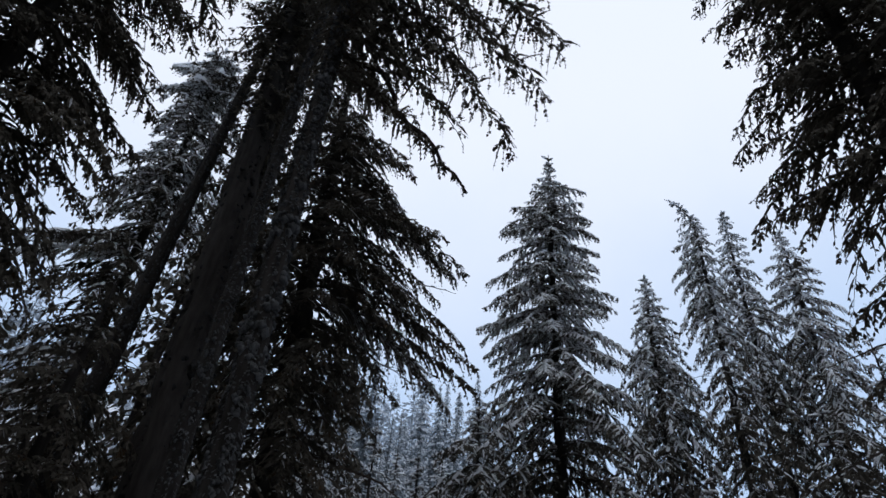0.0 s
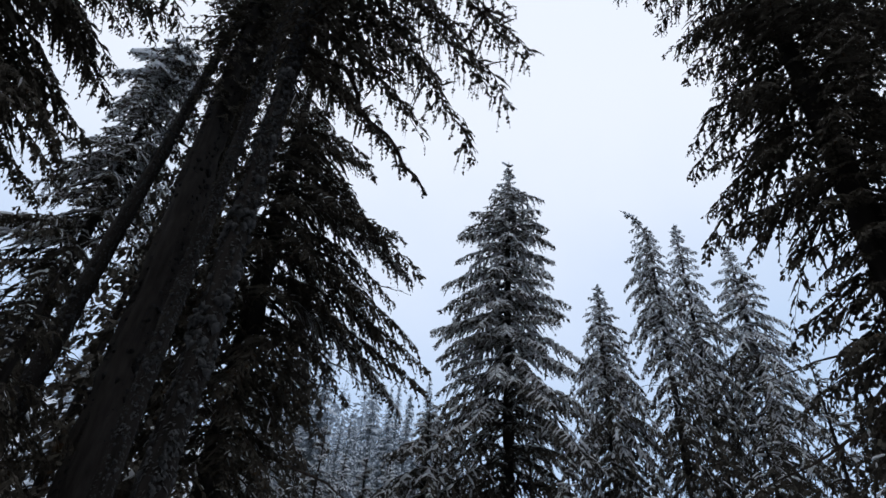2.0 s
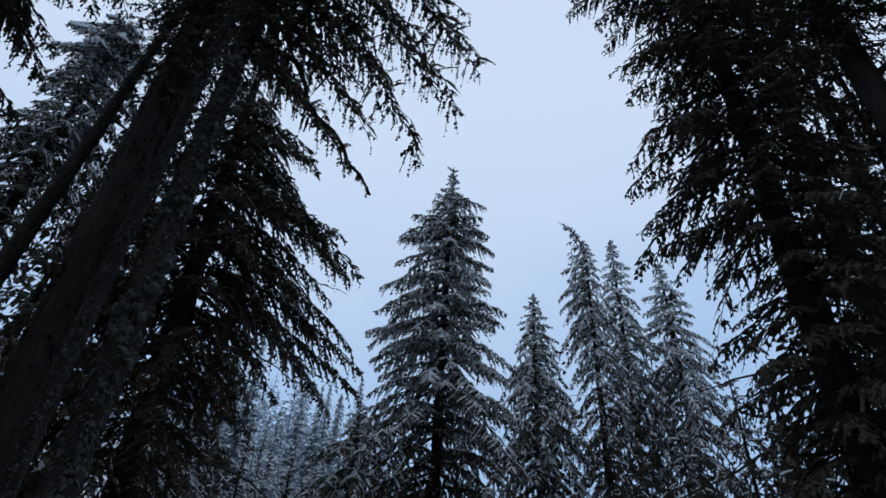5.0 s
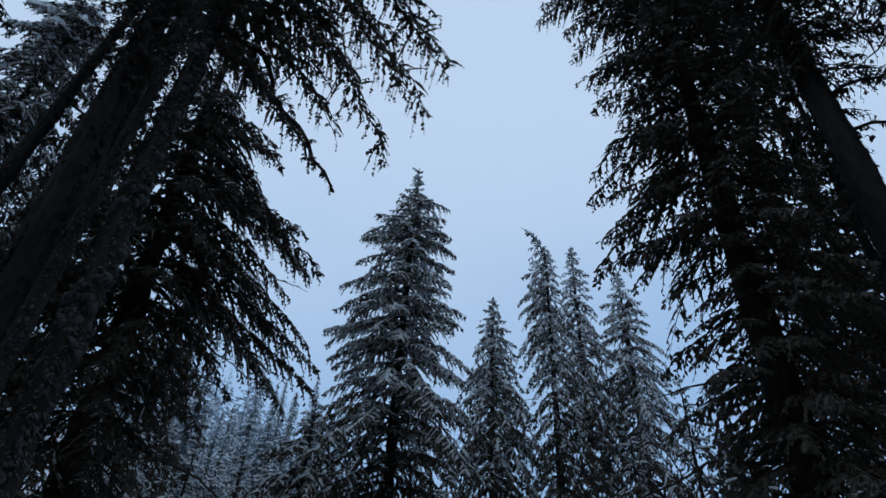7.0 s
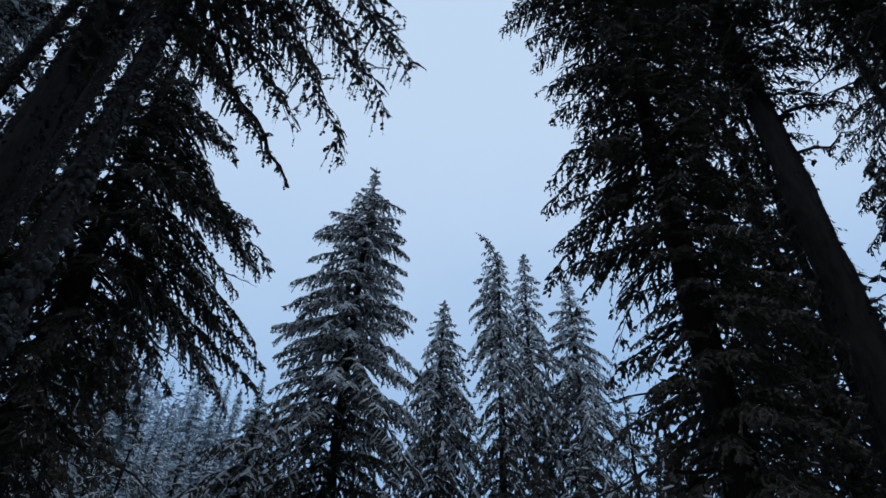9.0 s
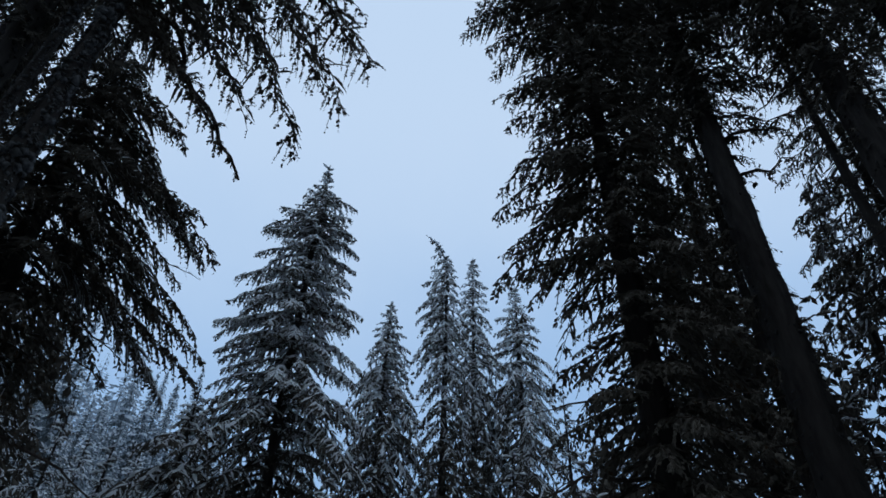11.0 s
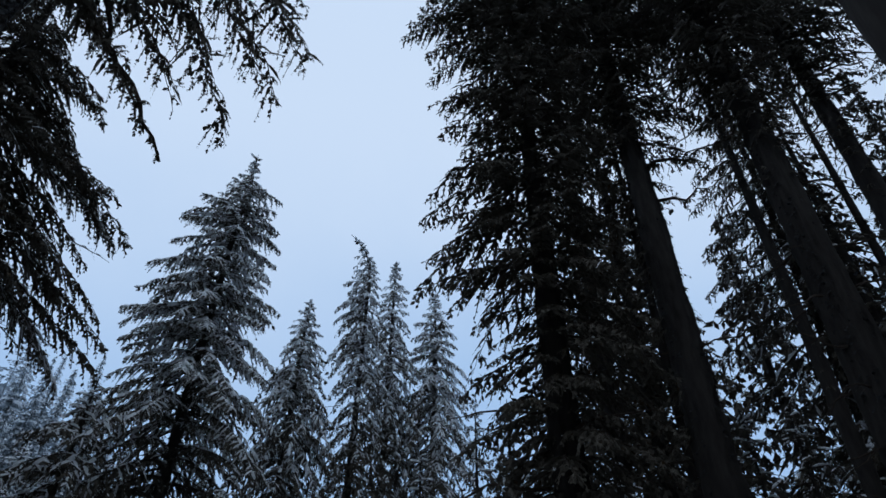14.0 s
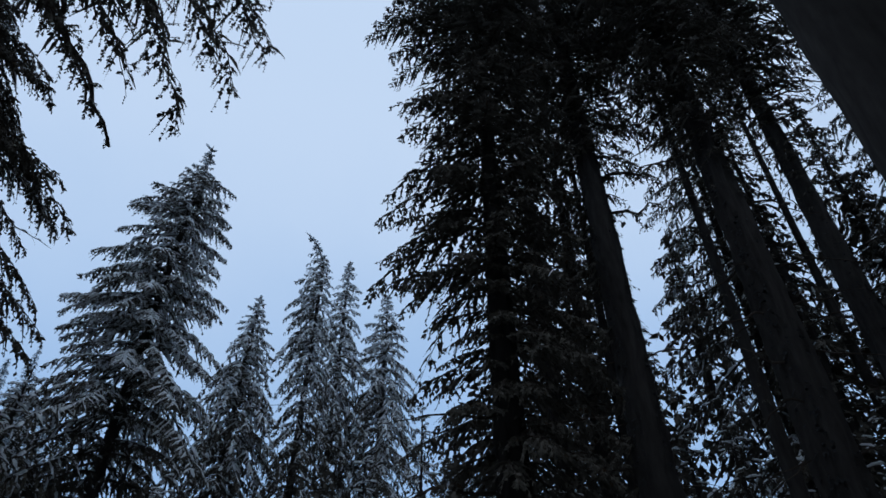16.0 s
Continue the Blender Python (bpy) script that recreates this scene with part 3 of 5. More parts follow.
# ---------------------------------------------------------------- the trees
conifer("spruce_tree", "tall snow-laden spruce with a pointed top standing alone", 11.8, 22.0, 25.4, 0.26,
        [(5.5, 4.6, 4.1), (9.0, 4.6, 4.0), (10.5, 4.0, 3.9), (10.7, 4.0, 3.9), (12.8, 3.0, 3.3), (13.4, 2.9, 3.1), (14.6, 2.8, 2.9), (15.0, 2.8, 2.8), (15.8, 2.8, 2.6), (16.3, 2.8, 2.5), (16.7, 2.8, 2.4), (18.0, 2.4, 2.1), (19.2, 2.1, 2.0), (20.1, 2.1, 2.0), (20.9, 2.1, 1.8), (21.2, 1.9, 1.8), (22.5, 1.2, 1.5), (22.7, 1.1, 1.4), (23.1, 0.9, 0.7), (23.9, 0.5, 0.4), (25.4, 0.1, 0.1)],
        STYLE_SNOWY, 11, tier=0.3, count=6, group='snow-laden trees across the clearing', jitter=(0.76, 1.14), first=5.0, whorl=0.58, droop=0.62, sway=0.03, extra=(
            (21.6, 180, 2.25, 0.05, 0.38, STYLE_SNOWY), (20.1, 177, 2.3, 0.05, 0.40, STYLE_SNOWY), (17.7, 183, 2.85, 0.05, 0.40, STYLE_SNOWY), (16.7, 176, 2.8, 0.05, 0.42, STYLE_SNOWY),
            (15.5, 181, 2.8, 0.05, 0.40, STYLE_SNOWY), (23.3, 0, 1.65, 0.1, 0.40, STYLE_SNOWY), (21.9, 4, 1.85, 0.05, 0.42, STYLE_SNOWY), (20.9, -3, 2.05, 0.05, 0.42, STYLE_SNOWY), (17.3, 2, 2.55, 0.05, 0.42, STYLE_SNOWY)))
conifer("spruce_tree", "small snow-laden spruce with drooping limbs", 21.0, 25.0, 20.1, 0.18,
        [(6.0, 2.4, 2.6), (12.0, 2.0, 2.5), (13.8, 1.8, 1.9), (15.3, 1.5, 1.7), (16.6, 1.3, 1.4), (18.0, 1.0, 0.9), (18.1, 0.9, 0.9), (20.1, 0.1, 0.1)],
        STYLE_SLIM, 12, tier=0.25, count=6, group='snow-laden trees across the clearing', first=5.5, whorl=0.46, droop=1.0, sway=0.05, extra=((14.9, 0, 2.4, 0.0, 0.03, STYLE_DEAD),))
conifer("spruce_tree", "snow-laden spruce with its bent top curling over", 26.8, 27.0, 26.3, 0.22,
        [(6.4, 2.1, 1.8), (13.9, 1.5, 1.6), (15.6, 1.1, 1.5), (16.0, 1.2, 1.5), (18.1, 1.6, 1.3), (19.1, 1.7, 1.2), (20.4, 1.9, 1.1), (21.9, 1.6, 0.9), (24.3, 0.9, 0.4), (24.4, 0.9, 0.4), (25.1, 0.3, 0.2), (26.3, 0.1, 0.1)],
        STYLE_SLIM, 13, tier=0.25, count=6, group='snow-laden trees across the clearing', first=6, whorl=0.46, droop=1.05, bend=(23.3, -1.2, 2.6))
conifer("spruce_tree", "slender snow-laden spruce with a straight pointed top", 29.6, 30.0, 27.3, 0.22,
        [(6.9, 2.3, 2.5), (16.2, 1.8, 2.0), (18.9, 1.6, 1.8), (20.1, 1.5, 1.7), (22.6, 1.2, 1.2), (22.8, 1.2, 1.2), (24.8, 0.8, 0.9), (25.0, 0.8, 0.9), (27.3, 0.1, 0.1)],
        STYLE_SLIM, 14, tier=0.25, count=6, group='snow-laden trees across the clearing', first=7, whorl=0.50, droop=1.0, extra=((20.4, 2, 3.4, 0.0, 0.55, STYLE_SNOWY),))
conifer("spruce_tree", "broad snow-dusted spruce half hidden behind dark boughs", 34.1, 31.0, 25.9, 0.24,
        [(7.1, 3.3, 3.2), (14.1, 2.8, 2.9), (16.7, 2.7, 2.6), (18.1, 2.4, 2.4), (19.6, 2.1, 2.0), (20.2, 2.0, 1.9), (22.8, 1.6, 1.2), (23.1, 1.6, 1.1), (25.9, 0.1, 0.1)],
        STYLE_SLIM, 15, tier=0.25, count=6, group='snow-laden trees across the clearing', first=7, whorl=0.60, droop=1.0)
conifer("fir_tree", "old snow-topped fir with heavy drooping boughs", -29.6, 20.0, 25.1, 0.26,
        [(5.1, 3.0, 1.6), (12.7, 2.7, 1.3), (13.1, 2.6, 1.3), (14.6, 2.5, 1.6), (16.2, 2.4, 2.1), (18.4, 1.9, 2.0), (18.7, 1.9, 2.0), (22.3, 1.3, 1.5), (23.8, 1.0, 1.3), (24.2, 0.9, 1.1), (25.1, 0.5, 0.7)],
        STYLE_DIM, 21, group='dark trees on the west side', first=6, whorl=0.46, count=6, droop=0.7, extra=((24.3, 0, 1.5, 0.15, 0.85, STYLE_CAPPED), (24.3, 60, 1.5, 0.15, 0.85, STYLE_CAPPED), (24.3, 120, 1.5, 0.15, 0.85, STYLE_CAPPED), (24.3, 180, 1.5, 0.15, 0.85, STYLE_CAPPED), (24.3, 240, 1.5, 0.15, 0.85, STYLE_CAPPED), (24.3, 300, 1.5, 0.15, 0.85, STYLE_CAPPED), (23.5, 30, 1.9, 0.12, 0.90, STYLE_CAPPED), (23.5, 90, 1.9, 0.12, 0.90, STYLE_CAPPED), (23.5, 150, 1.9, 0.12, 0.90, STYLE_CAPPED), (23.5, 210, 1.9, 0.12, 0.90, STYLE_CAPPED), (23.5, 270, 1.9, 0.12, 0.90, STYLE_CAPPED), (23.5, 330, 1.9, 0.12, 0.90, STYLE_CAPPED), (22.6, 10, 2.2, 0.12, 0.95, STYLE_CAPPED), (22.6, 70, 2.2, 0.12, 0.95, STYLE_CAPPED), (22.6, 130, 2.2, 0.12, 0.95, STYLE_CAPPED), (22.6, 190, 2.2, 0.12, 0.95, STYLE_CAPPED), (22.6, 250, 2.2, 0.12, 0.95, STYLE_CAPPED), (22.6, 310, 2.2, 0.12, 0.95, STYLE_CAPPED), (14.9, 182, 3.6, -0.10, 0.32, STYLE_CAPPED), (14.2, 190, 3.2, -0.10, 0.40, STYLE_CAPPED), (7.7, 195, 3.3, -0.01, 0.12, STYLE_TWIG), (7.4, 245, 2.1, -0.09, 0.45, STYLE_TWIG), (7.6, 286, 3.1, 0.19, 0.41, STYLE_TWIG), (9.2, 174, 3.2, 0.10, 0.12, STYLE_TWIG), (9.0, 238, 4.1, -0.08, 0.34, STYLE_TWIG), (9.2, 286, 4.2, 0.16, 0.11, STYLE_TWIG), (10.7, 155, 3.2, 0.03, 0.17, STYLE_TWIG), (10.5, 265, 2.8, -0.06, 0.34, STYLE_TWIG), (10.6, 314, 2.6, -0.00, 0.38, STYLE_TWIG), (12.2, 180, 2.6, -0.10, 0.43, STYLE_TWIG), (12.0, 267, 2.9, 0.19, 0.24, STYLE_TWIG), (12.5, 302, 2.6, 0.12, 0.34, STYLE_TWIG)))
conifer("fir_tree", "tall dark fir with a thick furrowed trunk", -21.0, 15.0, 40.0, 0.58,
        [(4.2, 0.4, 0.4), (13.3, 0.4, 0.5), (14.2, 0.6, 0.5), (15.1, 0.7, 0.8), (17.1, 1.2, 1.3), (18.3, 1.5, 1.7), (19.5, 1.7, 2.1), (22.2, 2.5, 3.0), (27.6, 4.5, 3.6)],
        STYLE_DARK, 22, shed=16.5, group='dark trees on the west side', first=11, count=6, whorl=0.58, droop=0.5, trunk_lumps=1.2, trunk_clump=1.2, lean=-0.0325, drapes=60, drape_size=0.62, bark_rough=0.07)
conifer("fir_tree", "slender fir trunk flecked with snow", -20.3, 13.0, 30.0, 0.20,
        [(3.9, 0.2, 0.2), (14.6, 0.3, 0.5), (17.1, 0.5, 0.5), (19.5, 0.6, 0.8), (24.1, 1.3, 1.4)],
        STYLE_DARK, 23, shed=18, group='dark trees on the west side', first=10, whorl=0.91, count=4, droop=0.5, trunk_lumps=1.0, frosted=True, drapes=40, drape_size=0.5)
conifer("fir_tree", "thin leaning fir trunk with frosted bark", -29.5, 16.0, 31.0, 0.26,
        [(4.4, 0.1, 0.1), (19.4, 0.3, 0.4), (20.7, 0.5, 0.4), (23.6, 1.0, 0.6), (29.3, 2.1, 0.9)],
        STYLE_DARK, 24, group='dark trees on the west side', first=15, whorl=0.7, count=6, droop=0.5, trunk_lumps=0.9, frosted=True, lean=0.046, drapes=60, drape_size=0.45, extra=(
            (20.0, -8, 0.75, 0.35, 0.1, STYLE_STUB), (19.4, 12, 0.6, 0.2, 0.3, STYLE_STUB), (18.7, -14, 0.8, 0.1, 0.4, STYLE_STUB), (17.6, 5, 0.7, 0.3, 0.3, STYLE_STUB), (16.4, -10, 0.9, 0.1, 0.5, STYLE_STUB), (13.0, 8, 0.8, 0.2, 0.5, STYLE_STUB), (9.0, -5, 1.0, 0.0, 0.4, STYLE_TWIG)))
conifer("hemlock_tree", "near hemlock with a moss-clotted trunk and lacy hanging limbs", -17.2, 9.5, 36.0, 0.215,
        [(3.3, 0.3, 0.2), (9.6, 0.4, 0.3), (11.4, 0.4, 0.7), (13.3, 0.5, 1.5), (13.8, 0.5, 1.7), (15.7, 1.1, 2.6), (16.8, 1.5, 2.9), (18.1, 1.7, 3.3), (22.9, 2.5, 4.1)],
        STYLE_HEMLOCK, 25, group='dark trees on the west side', first=9.5, count=7, whorl=0.54, droop=0.55, trunk_lumps=2.2, trunk_clump=1.3, knots=34, frosted=True, sway=0.05, shed=14, drapes=70, drape_size=0.66, extra=(
            (13.9, 0, 3.5, -0.09, 0.68, STYLE_BARE), (14.4, 6, 3.0, -0.1, 0.55, STYLE_BARE), (19.9, 0, 5.8, -0.42, 0.42, STYLE_LACE), (21.5, 2, 6.7, 0.0, 0.42, STYLE_LACE), (20.6, 8, 5.6, -0.25, 0.45, STYLE_LACE), (21.0, -4, 6.2, -0.12, 0.44, STYLE_LACE), (17.0, -6, 4.2, -0.20, 0.55, STYLE_LACE),
            (18.2, 8, 5.2, -0.20, 0.60, STYLE_LACE), (15.4, 10, 3.4, 0.0, 0.5, STYLE_LACE), (21.5, -5, 5.4, 0.1, 0.6, STYLE_LACE), (16.2, -14, 3.0, -0.1, 0.55, STYLE_LACE),
            (16.6, 22, 4.2, 0.0, 0.5, STYLE_LACE), (14.6, 24, 2.6, 0.1, 0.5, STYLE_HEMLOCK), (17.8, -22, 4.4, -0.1, 0.6, STYLE_LACE), (15.0, -20, 2.8, 0.0, 0.6, STYLE_HEMLOCK), (19.0, 18, 5.0, 0.0, 0.55, STYLE_LACE), (13.9, 6, 2.2, 0.1, 0.5, STYLE_HEMLOCK)))
conifer("fir_tree", "broad dark fir with snow-edged limbs reaching over the clearing", -12.2, 17.0, 25.9, 0.46,
        [(4.6, 3.6, 1.8), (8.1, 3.2, 2.4), (9.3, 3.1, 3.5), (10.0, 3.1, 5.0), (11.4, 2.9, 5.0), (11.8, 2.9, 5.0), (13.4, 2.7, 4.7), (14.5, 2.5, 5.1), (15.9, 2.3, 4.5), (16.4, 2.2, 4.3), (17.6, 2.0, 3.8), (20.2, 1.5, 1.7), (20.5, 1.4, 1.6), (21.9, 1.1, 0.8), (25.9, 0.2, 0.1)],
        STYLE_DARK_SNOWY, 26, lean=-0.03, group='dark trees on the west side', count=6, first=5, whorl=0.48, droop=0.62, extra=((16.6, 0, 4.9, 0.05, 0.50, STYLE_EDGE), (14.4, 4, 4.8, 0.0, 0.55, STYLE_EDGE), (12.8, -4, 4.9, 0.0, 0.58, STYLE_EDGE), (18.4, 3, 3.6, 0.05, 0.6, STYLE_EDGE), (20.4, -3, 3.2, 0.0, 0.6, STYLE_EDGE), (8.3, -9, 5.1, -0.08, 0.31, STYLE_TWIG), (7.9, 45, 2.9, 0.16, 0.29, STYLE_TWIG), (10.6, -11, 3.6, 0.14, 0.44, STYLE_TWIG), (10.3, 53, 5.0, -0.05, 0.31, STYLE_TWIG), (12.7, 12, 4.3, -0.06, 0.27, STYLE_TWIG), (12.6, 30, 5.1, 0.00, 0.18, STYLE_TWIG), (14.6, -2, 5.0, 0.07, 0.19, STYLE_TWIG), (14.9, 29, 4.3, 0.04, 0.18, STYLE_TWIG)))
conifer("hemlock_tree", "near dark hemlock with long trailing boughs", -47.0, 11.0, 24.0, 0.30,
        [(3.5, 2.5, 2.5), (8.0, 2.7, 2.6), (8.7, 2.7, 2.5), (9.9, 2.8, 2.6), (10.8, 2.8, 2.3), (12.5, 2.9, 2.3), (13.5, 2.9, 2.4), (14.7, 2.9, 2.8), (15.7, 3.0, 3.2), (17.3, 3.1, 3.8), (22.3, 3.4, 3.9), (24.2, 3.4, 4.0)],
        STYLE_NEAR, 27, group='dark trees on the west side', extra=((8.2, 17, 2.4, 0.05, 0.58, STYLE_NEAR), (8.8, 11, 2.8, 0.05, 0.67, STYLE_NEAR), (9.3, 16, 3.0, 0.05, 0.41, STYLE_NEAR), (9.9, -8, 2.6, 0.05, 0.42, STYLE_NEAR), (10.4, -34, 2.9, 0.05, 0.69, STYLE_NEAR), (11.0, 12, 2.5, 0.05, 0.61, STYLE_NEAR), (11.5, -17, 2.9, 0.05, 0.48, STYLE_NEAR), (12.1, 11, 3.1, 0.05, 0.70, STYLE_NEAR), (12.6, 17, 3.0, 0.05, 0.61, STYLE_NEAR), (13.2, -1, 3.0, 0.05, 0.43, STYLE_NEAR), (13.7, -12, 2.7, 0.05, 0.54, STYLE_NEAR), (14.3, 12, 2.3, 0.05, 0.42, STYLE_NEAR), (14.8, -27, 3.1, 0.05, 0.44, STYLE_NEAR), (15.4, -21, 2.5, 0.05, 0.59, STYLE_NEAR)), count=6, first=6, whorl=0.66, droop=0.6)
conifer("fir_tree", "huge dark fir crown of dense drooping boughs", 46.0, 11.0, 27.0, 0.34,
        [(3.5, 1.9, 2.1), (7.2, 1.9, 2.1), (7.9, 1.7, 2.1), (8.3, 1.2, 2.1), (9.0, 1.6, 2.1), (9.4, 2.3, 2.1), (10.3, 2.8, 2.0), (10.8, 2.8, 2.0), (11.0, 2.8, 2.0), (12.2, 2.8, 2.1), (13.9, 2.7, 2.2), (15.7, 2.7, 2.3), (15.9, 2.6, 2.4), (17.0, 2.5, 2.6), (19.1, 3.0, 3.0), (19.9, 3.3, 3.2), (21.4, 3.7, 3.1), (21.9, 3.5, 3.0), (26.3, 1.9, 2.7)],
        STYLE_NEAR, 31, group='dark trees on the east side', first=3.5, whorl=0.52, count=6, tier=0.3, droop=0.55, extra=((22.2, 180, 3.5, 0.1, 0.35, STYLE_DARK), (17.0, 176, 2.5, 0.1, 0.55, STYLE_DARK), (14.0, 184, 2.9, 0.0, 0.60, STYLE_DARK), (12.2, 178, 3.0, 0.05, 0.60, STYLE_DARK), (10.9, 183, 2.3, 0.25, 0.85, STYLE_DARK), (8.7, 180, 1.9, 0.05, 0.45, STYLE_DARK), (7.4, 215, 2.6, 0.05, 0.35, STYLE_DEAD), (6.0, 200, 3.2, 0.1, 0.35, STYLE_DEAD), (6.9, 320, 2.4, 0.2, 0.3, STYLE_DEAD)))
conifer("fir_tree", "dark fir with a bare lower trunk on one side", 58.1, 13.0, 34.0, 0.46,
        [(3.9, 1.0, 0.5), (9.1, 1.2, 0.7), (11.0, 1.2, 0.5), (12.5, 1.3, 0.5), (14.0, 1.4, 0.8), (15.5, 1.6, 1.1), (17.1, 1.7, 1.7), (17.8, 1.8, 2.1), (20.2, 2.3, 2.9), (24.1, 2.9, 3.4)],
        STYLE_NEAR, 32, count=6, shed=16, group='dark trees on the east side', trunk_lumps=0.9, trunk_clump=1.1, first=5, whorl=0.56, droop=0.65, extra=((13.9, 8, 1.7, 0.25, 0.1, STYLE_BARE), (15.2, -6, 2.0, 0.1, 0.3, STYLE_BARE), (17.5, 0, 2.3, 0.1, 0.7, STYLE_NEAR), (16.2, 8, 1.9, 0.05, 0.8, STYLE_NEAR), (18.8, -6, 2.6, 0.1, 0.6, STYLE_NEAR), (5.4, -13, 2.0, 0.07, 0.13, STYLE_DEAD), (5.6, 188, 1.2, 0.12, 0.14, STYLE_DEAD), (6.7, 0, 1.5, 0.08, 0.36, STYLE_DEAD), (7.1, 179, 1.8, 0.11, 0.20, STYLE_DEAD), (7.7, 23, 1.4, -0.01, 0.41, STYLE_DEAD), (8.1, 188, 1.9, -0.09, 0.35, STYLE_DEAD), (9.3, -20, 1.8, 0.18, 0.17, STYLE_DEAD), (9.5, 179, 1.9, 0.12, 0.18, STYLE_DEAD)))
conifer("fir_tree", "tall snow-dusted fir with a dense narrow crown", 69.5, 22.0, 30.8, 0.26,
        [(5.5, 4.3, 3.3), (14.3, 3.7, 2.9), (16.7, 3.6, 2.7), (19.6, 3.0, 2.4), (20.1, 2.9, 2.3), (22.8, 2.6, 1.9), (24.4, 2.1, 1.7), (27.4, 1.2, 1.0), (30.8, 0.2, 0.2)],
        STYLE_FAINT, 33, group='dark trees on the east side', first=6, whorl=0.57, droop=0.6)
conifer("fir_tree", "tall dark fir with a straight thick trunk", 71.5, 13.0, 32.0, 0.50,
        [(3.9, 0.3, 0.4), (10.7, 0.4, 0.6), (11.8, 0.5, 0.6), (13.3, 0.7, 0.9), (14.2, 0.9, 1.1), (15.5, 1.4, 1.5), (17.1, 2.1, 2.0), (17.7, 2.4, 2.1), (20.2, 3.2, 2.6), (24.1, 3.9, 3.0)],
        STYLE_HEMLOCK, 34, shed=13, group='dark trees on the east side', trunk_lumps=0.9, trunk_clump=1.1, first=9, count=8, whorl=0.6, droop=0.45, extra=((16.9, 180, 2.6, 0.0, 0.70, STYLE_SNAG), (17.4, 172, 2.3, 0.05, 0.50, STYLE_SNAG), (16.3, 188, 1.9, -0.1, 0.45, STYLE_SNAG), (15.5, 176, 2.1, 0.1, 0.35, STYLE_SNAG), (18.2, 184, 2.4, 0.1, 0.6, STYLE_SNAG), (14.4, 5, 1.9, 0.2, 0.5, STYLE_SNAG), (15.8, -8, 1.8, 0.3, 0.4, STYLE_SNAG), (12.8, 2, 1.7, 0.1, 0.6, STYLE_SNAG),
            (5.5, 22, 1.3, 0.18, 0.21, STYLE_DEAD), (5.5, 196, 1.7, 0.06, 0.11, STYLE_DEAD), (5.7, 226, 1.6, 0.14, 0.21, STYLE_DEAD), (6.6, -18, 1.7, -0.04, 0.19, STYLE_DEAD), (6.8, 169, 1.8, 0.19, 0.44, STYLE_DEAD), (6.7, 227, 1.5, -0.05, 0.44, STYLE_DEAD), (7.6, -19, 2.0, 0.13, 0.31, STYLE_DEAD), (7.9, 156, 1.8, 0.04, 0.12, STYLE_DEAD), (7.7, 242, 1.9, -0.02, 0.39, STYLE_DEAD), (8.8, 0, 2.1, -0.06, 0.39, STYLE_DEAD), (8.9, 194, 1.4, 0.14, 0.17, STYLE_DEAD), (8.5, 242, 2.3, 0.16, 0.27, STYLE_DEAD), (9.8, -24, 2.0, 0.12, 0.39, STYLE_DEAD), (9.8, 165, 2.0, 0.14, 0.44, STYLE_DEAD), (9.7, 224, 2.3, 0.03, 0.31, STYLE_DEAD), (10.9, 8, 2.4, 0.15, 0.41, STYLE_DEAD), (11.3, 167, 2.2, -0.04, 0.39, STYLE_DEAD), (10.9, 241, 1.4, 0.01, 0.21, STYLE_DEAD)))
conifer("fir_tree", "straight fir trunk with sparse high limbs", 78.2, 17.0, 34.0, 0.42,
        [(4.6, 0.3, 0.2), (14.9, 0.5, 0.6), (15.9, 0.6, 0.7), (18.6, 1.1, 1.4), (20.5, 1.9, 2.3), (21.9, 2.5, 3.0), (28.8, 4.3, 4.0)],
        STYLE_HEMLOCK, 35, shed=15, group='dark trees on the east side', trunk_lumps=0.9, trunk_clump=1.1, first=11, count=8, whorl=0.58, droop=0.5, extra=((20.1, 182, 1.7, 0.85, 0.10, STYLE_SNAG), (20.0, -4, 2.3, -0.15, 0.25, STYLE_SNAG), (20.6, 8, 2.6, 0.0, 0.35, STYLE_SNAG), (19.0, -10, 2.0, 0.1, 0.5, STYLE_SNAG), (18.0, 176, 1.6, 0.3, 0.4, STYLE_SNAG), (16.6, 4, 1.6, 0.1, 0.5, STYLE_SNAG),
            (7.1, -10, 2.1, -0.07, 0.31, STYLE_DEAD), (7.3, 164, 1.1, -0.02, 0.33, STYLE_DEAD), (7.2, 302, 1.6, 0.10, 0.25, STYLE_DEAD), (8.7, 23, 1.9, 0.02, 0.17, STYLE_DEAD), (8.5, 180, 2.2, 0.13, 0.21, STYLE_DEAD), (8.9, 318, 2.0, -0.07, 0.14, STYLE_DEAD), (10.0, 19, 1.9, 0.15, 0.33, STYLE_DEAD), (10.1, 180, 1.8, 0.16, 0.25, STYLE_DEAD), (10.4, 325, 2.1, 0.05, 0.34, STYLE_DEAD), (11.5, 1, 1.4, -0.07, 0.11, STYLE_DEAD), (11.7, 177, 2.2, 0.15, 0.23, STYLE_DEAD), (11.9, 324, 2.0, 0.02, 0.17, STYLE_DEAD), (13.0, -15, 1.8, -0.07, 0.11, STYLE_DEAD), (13.4, 159, 1.6, 0.05, 0.32, STYLE_DEAD), (13.2, 341, 2.0, 0.07, 0.32, STYLE_DEAD)))
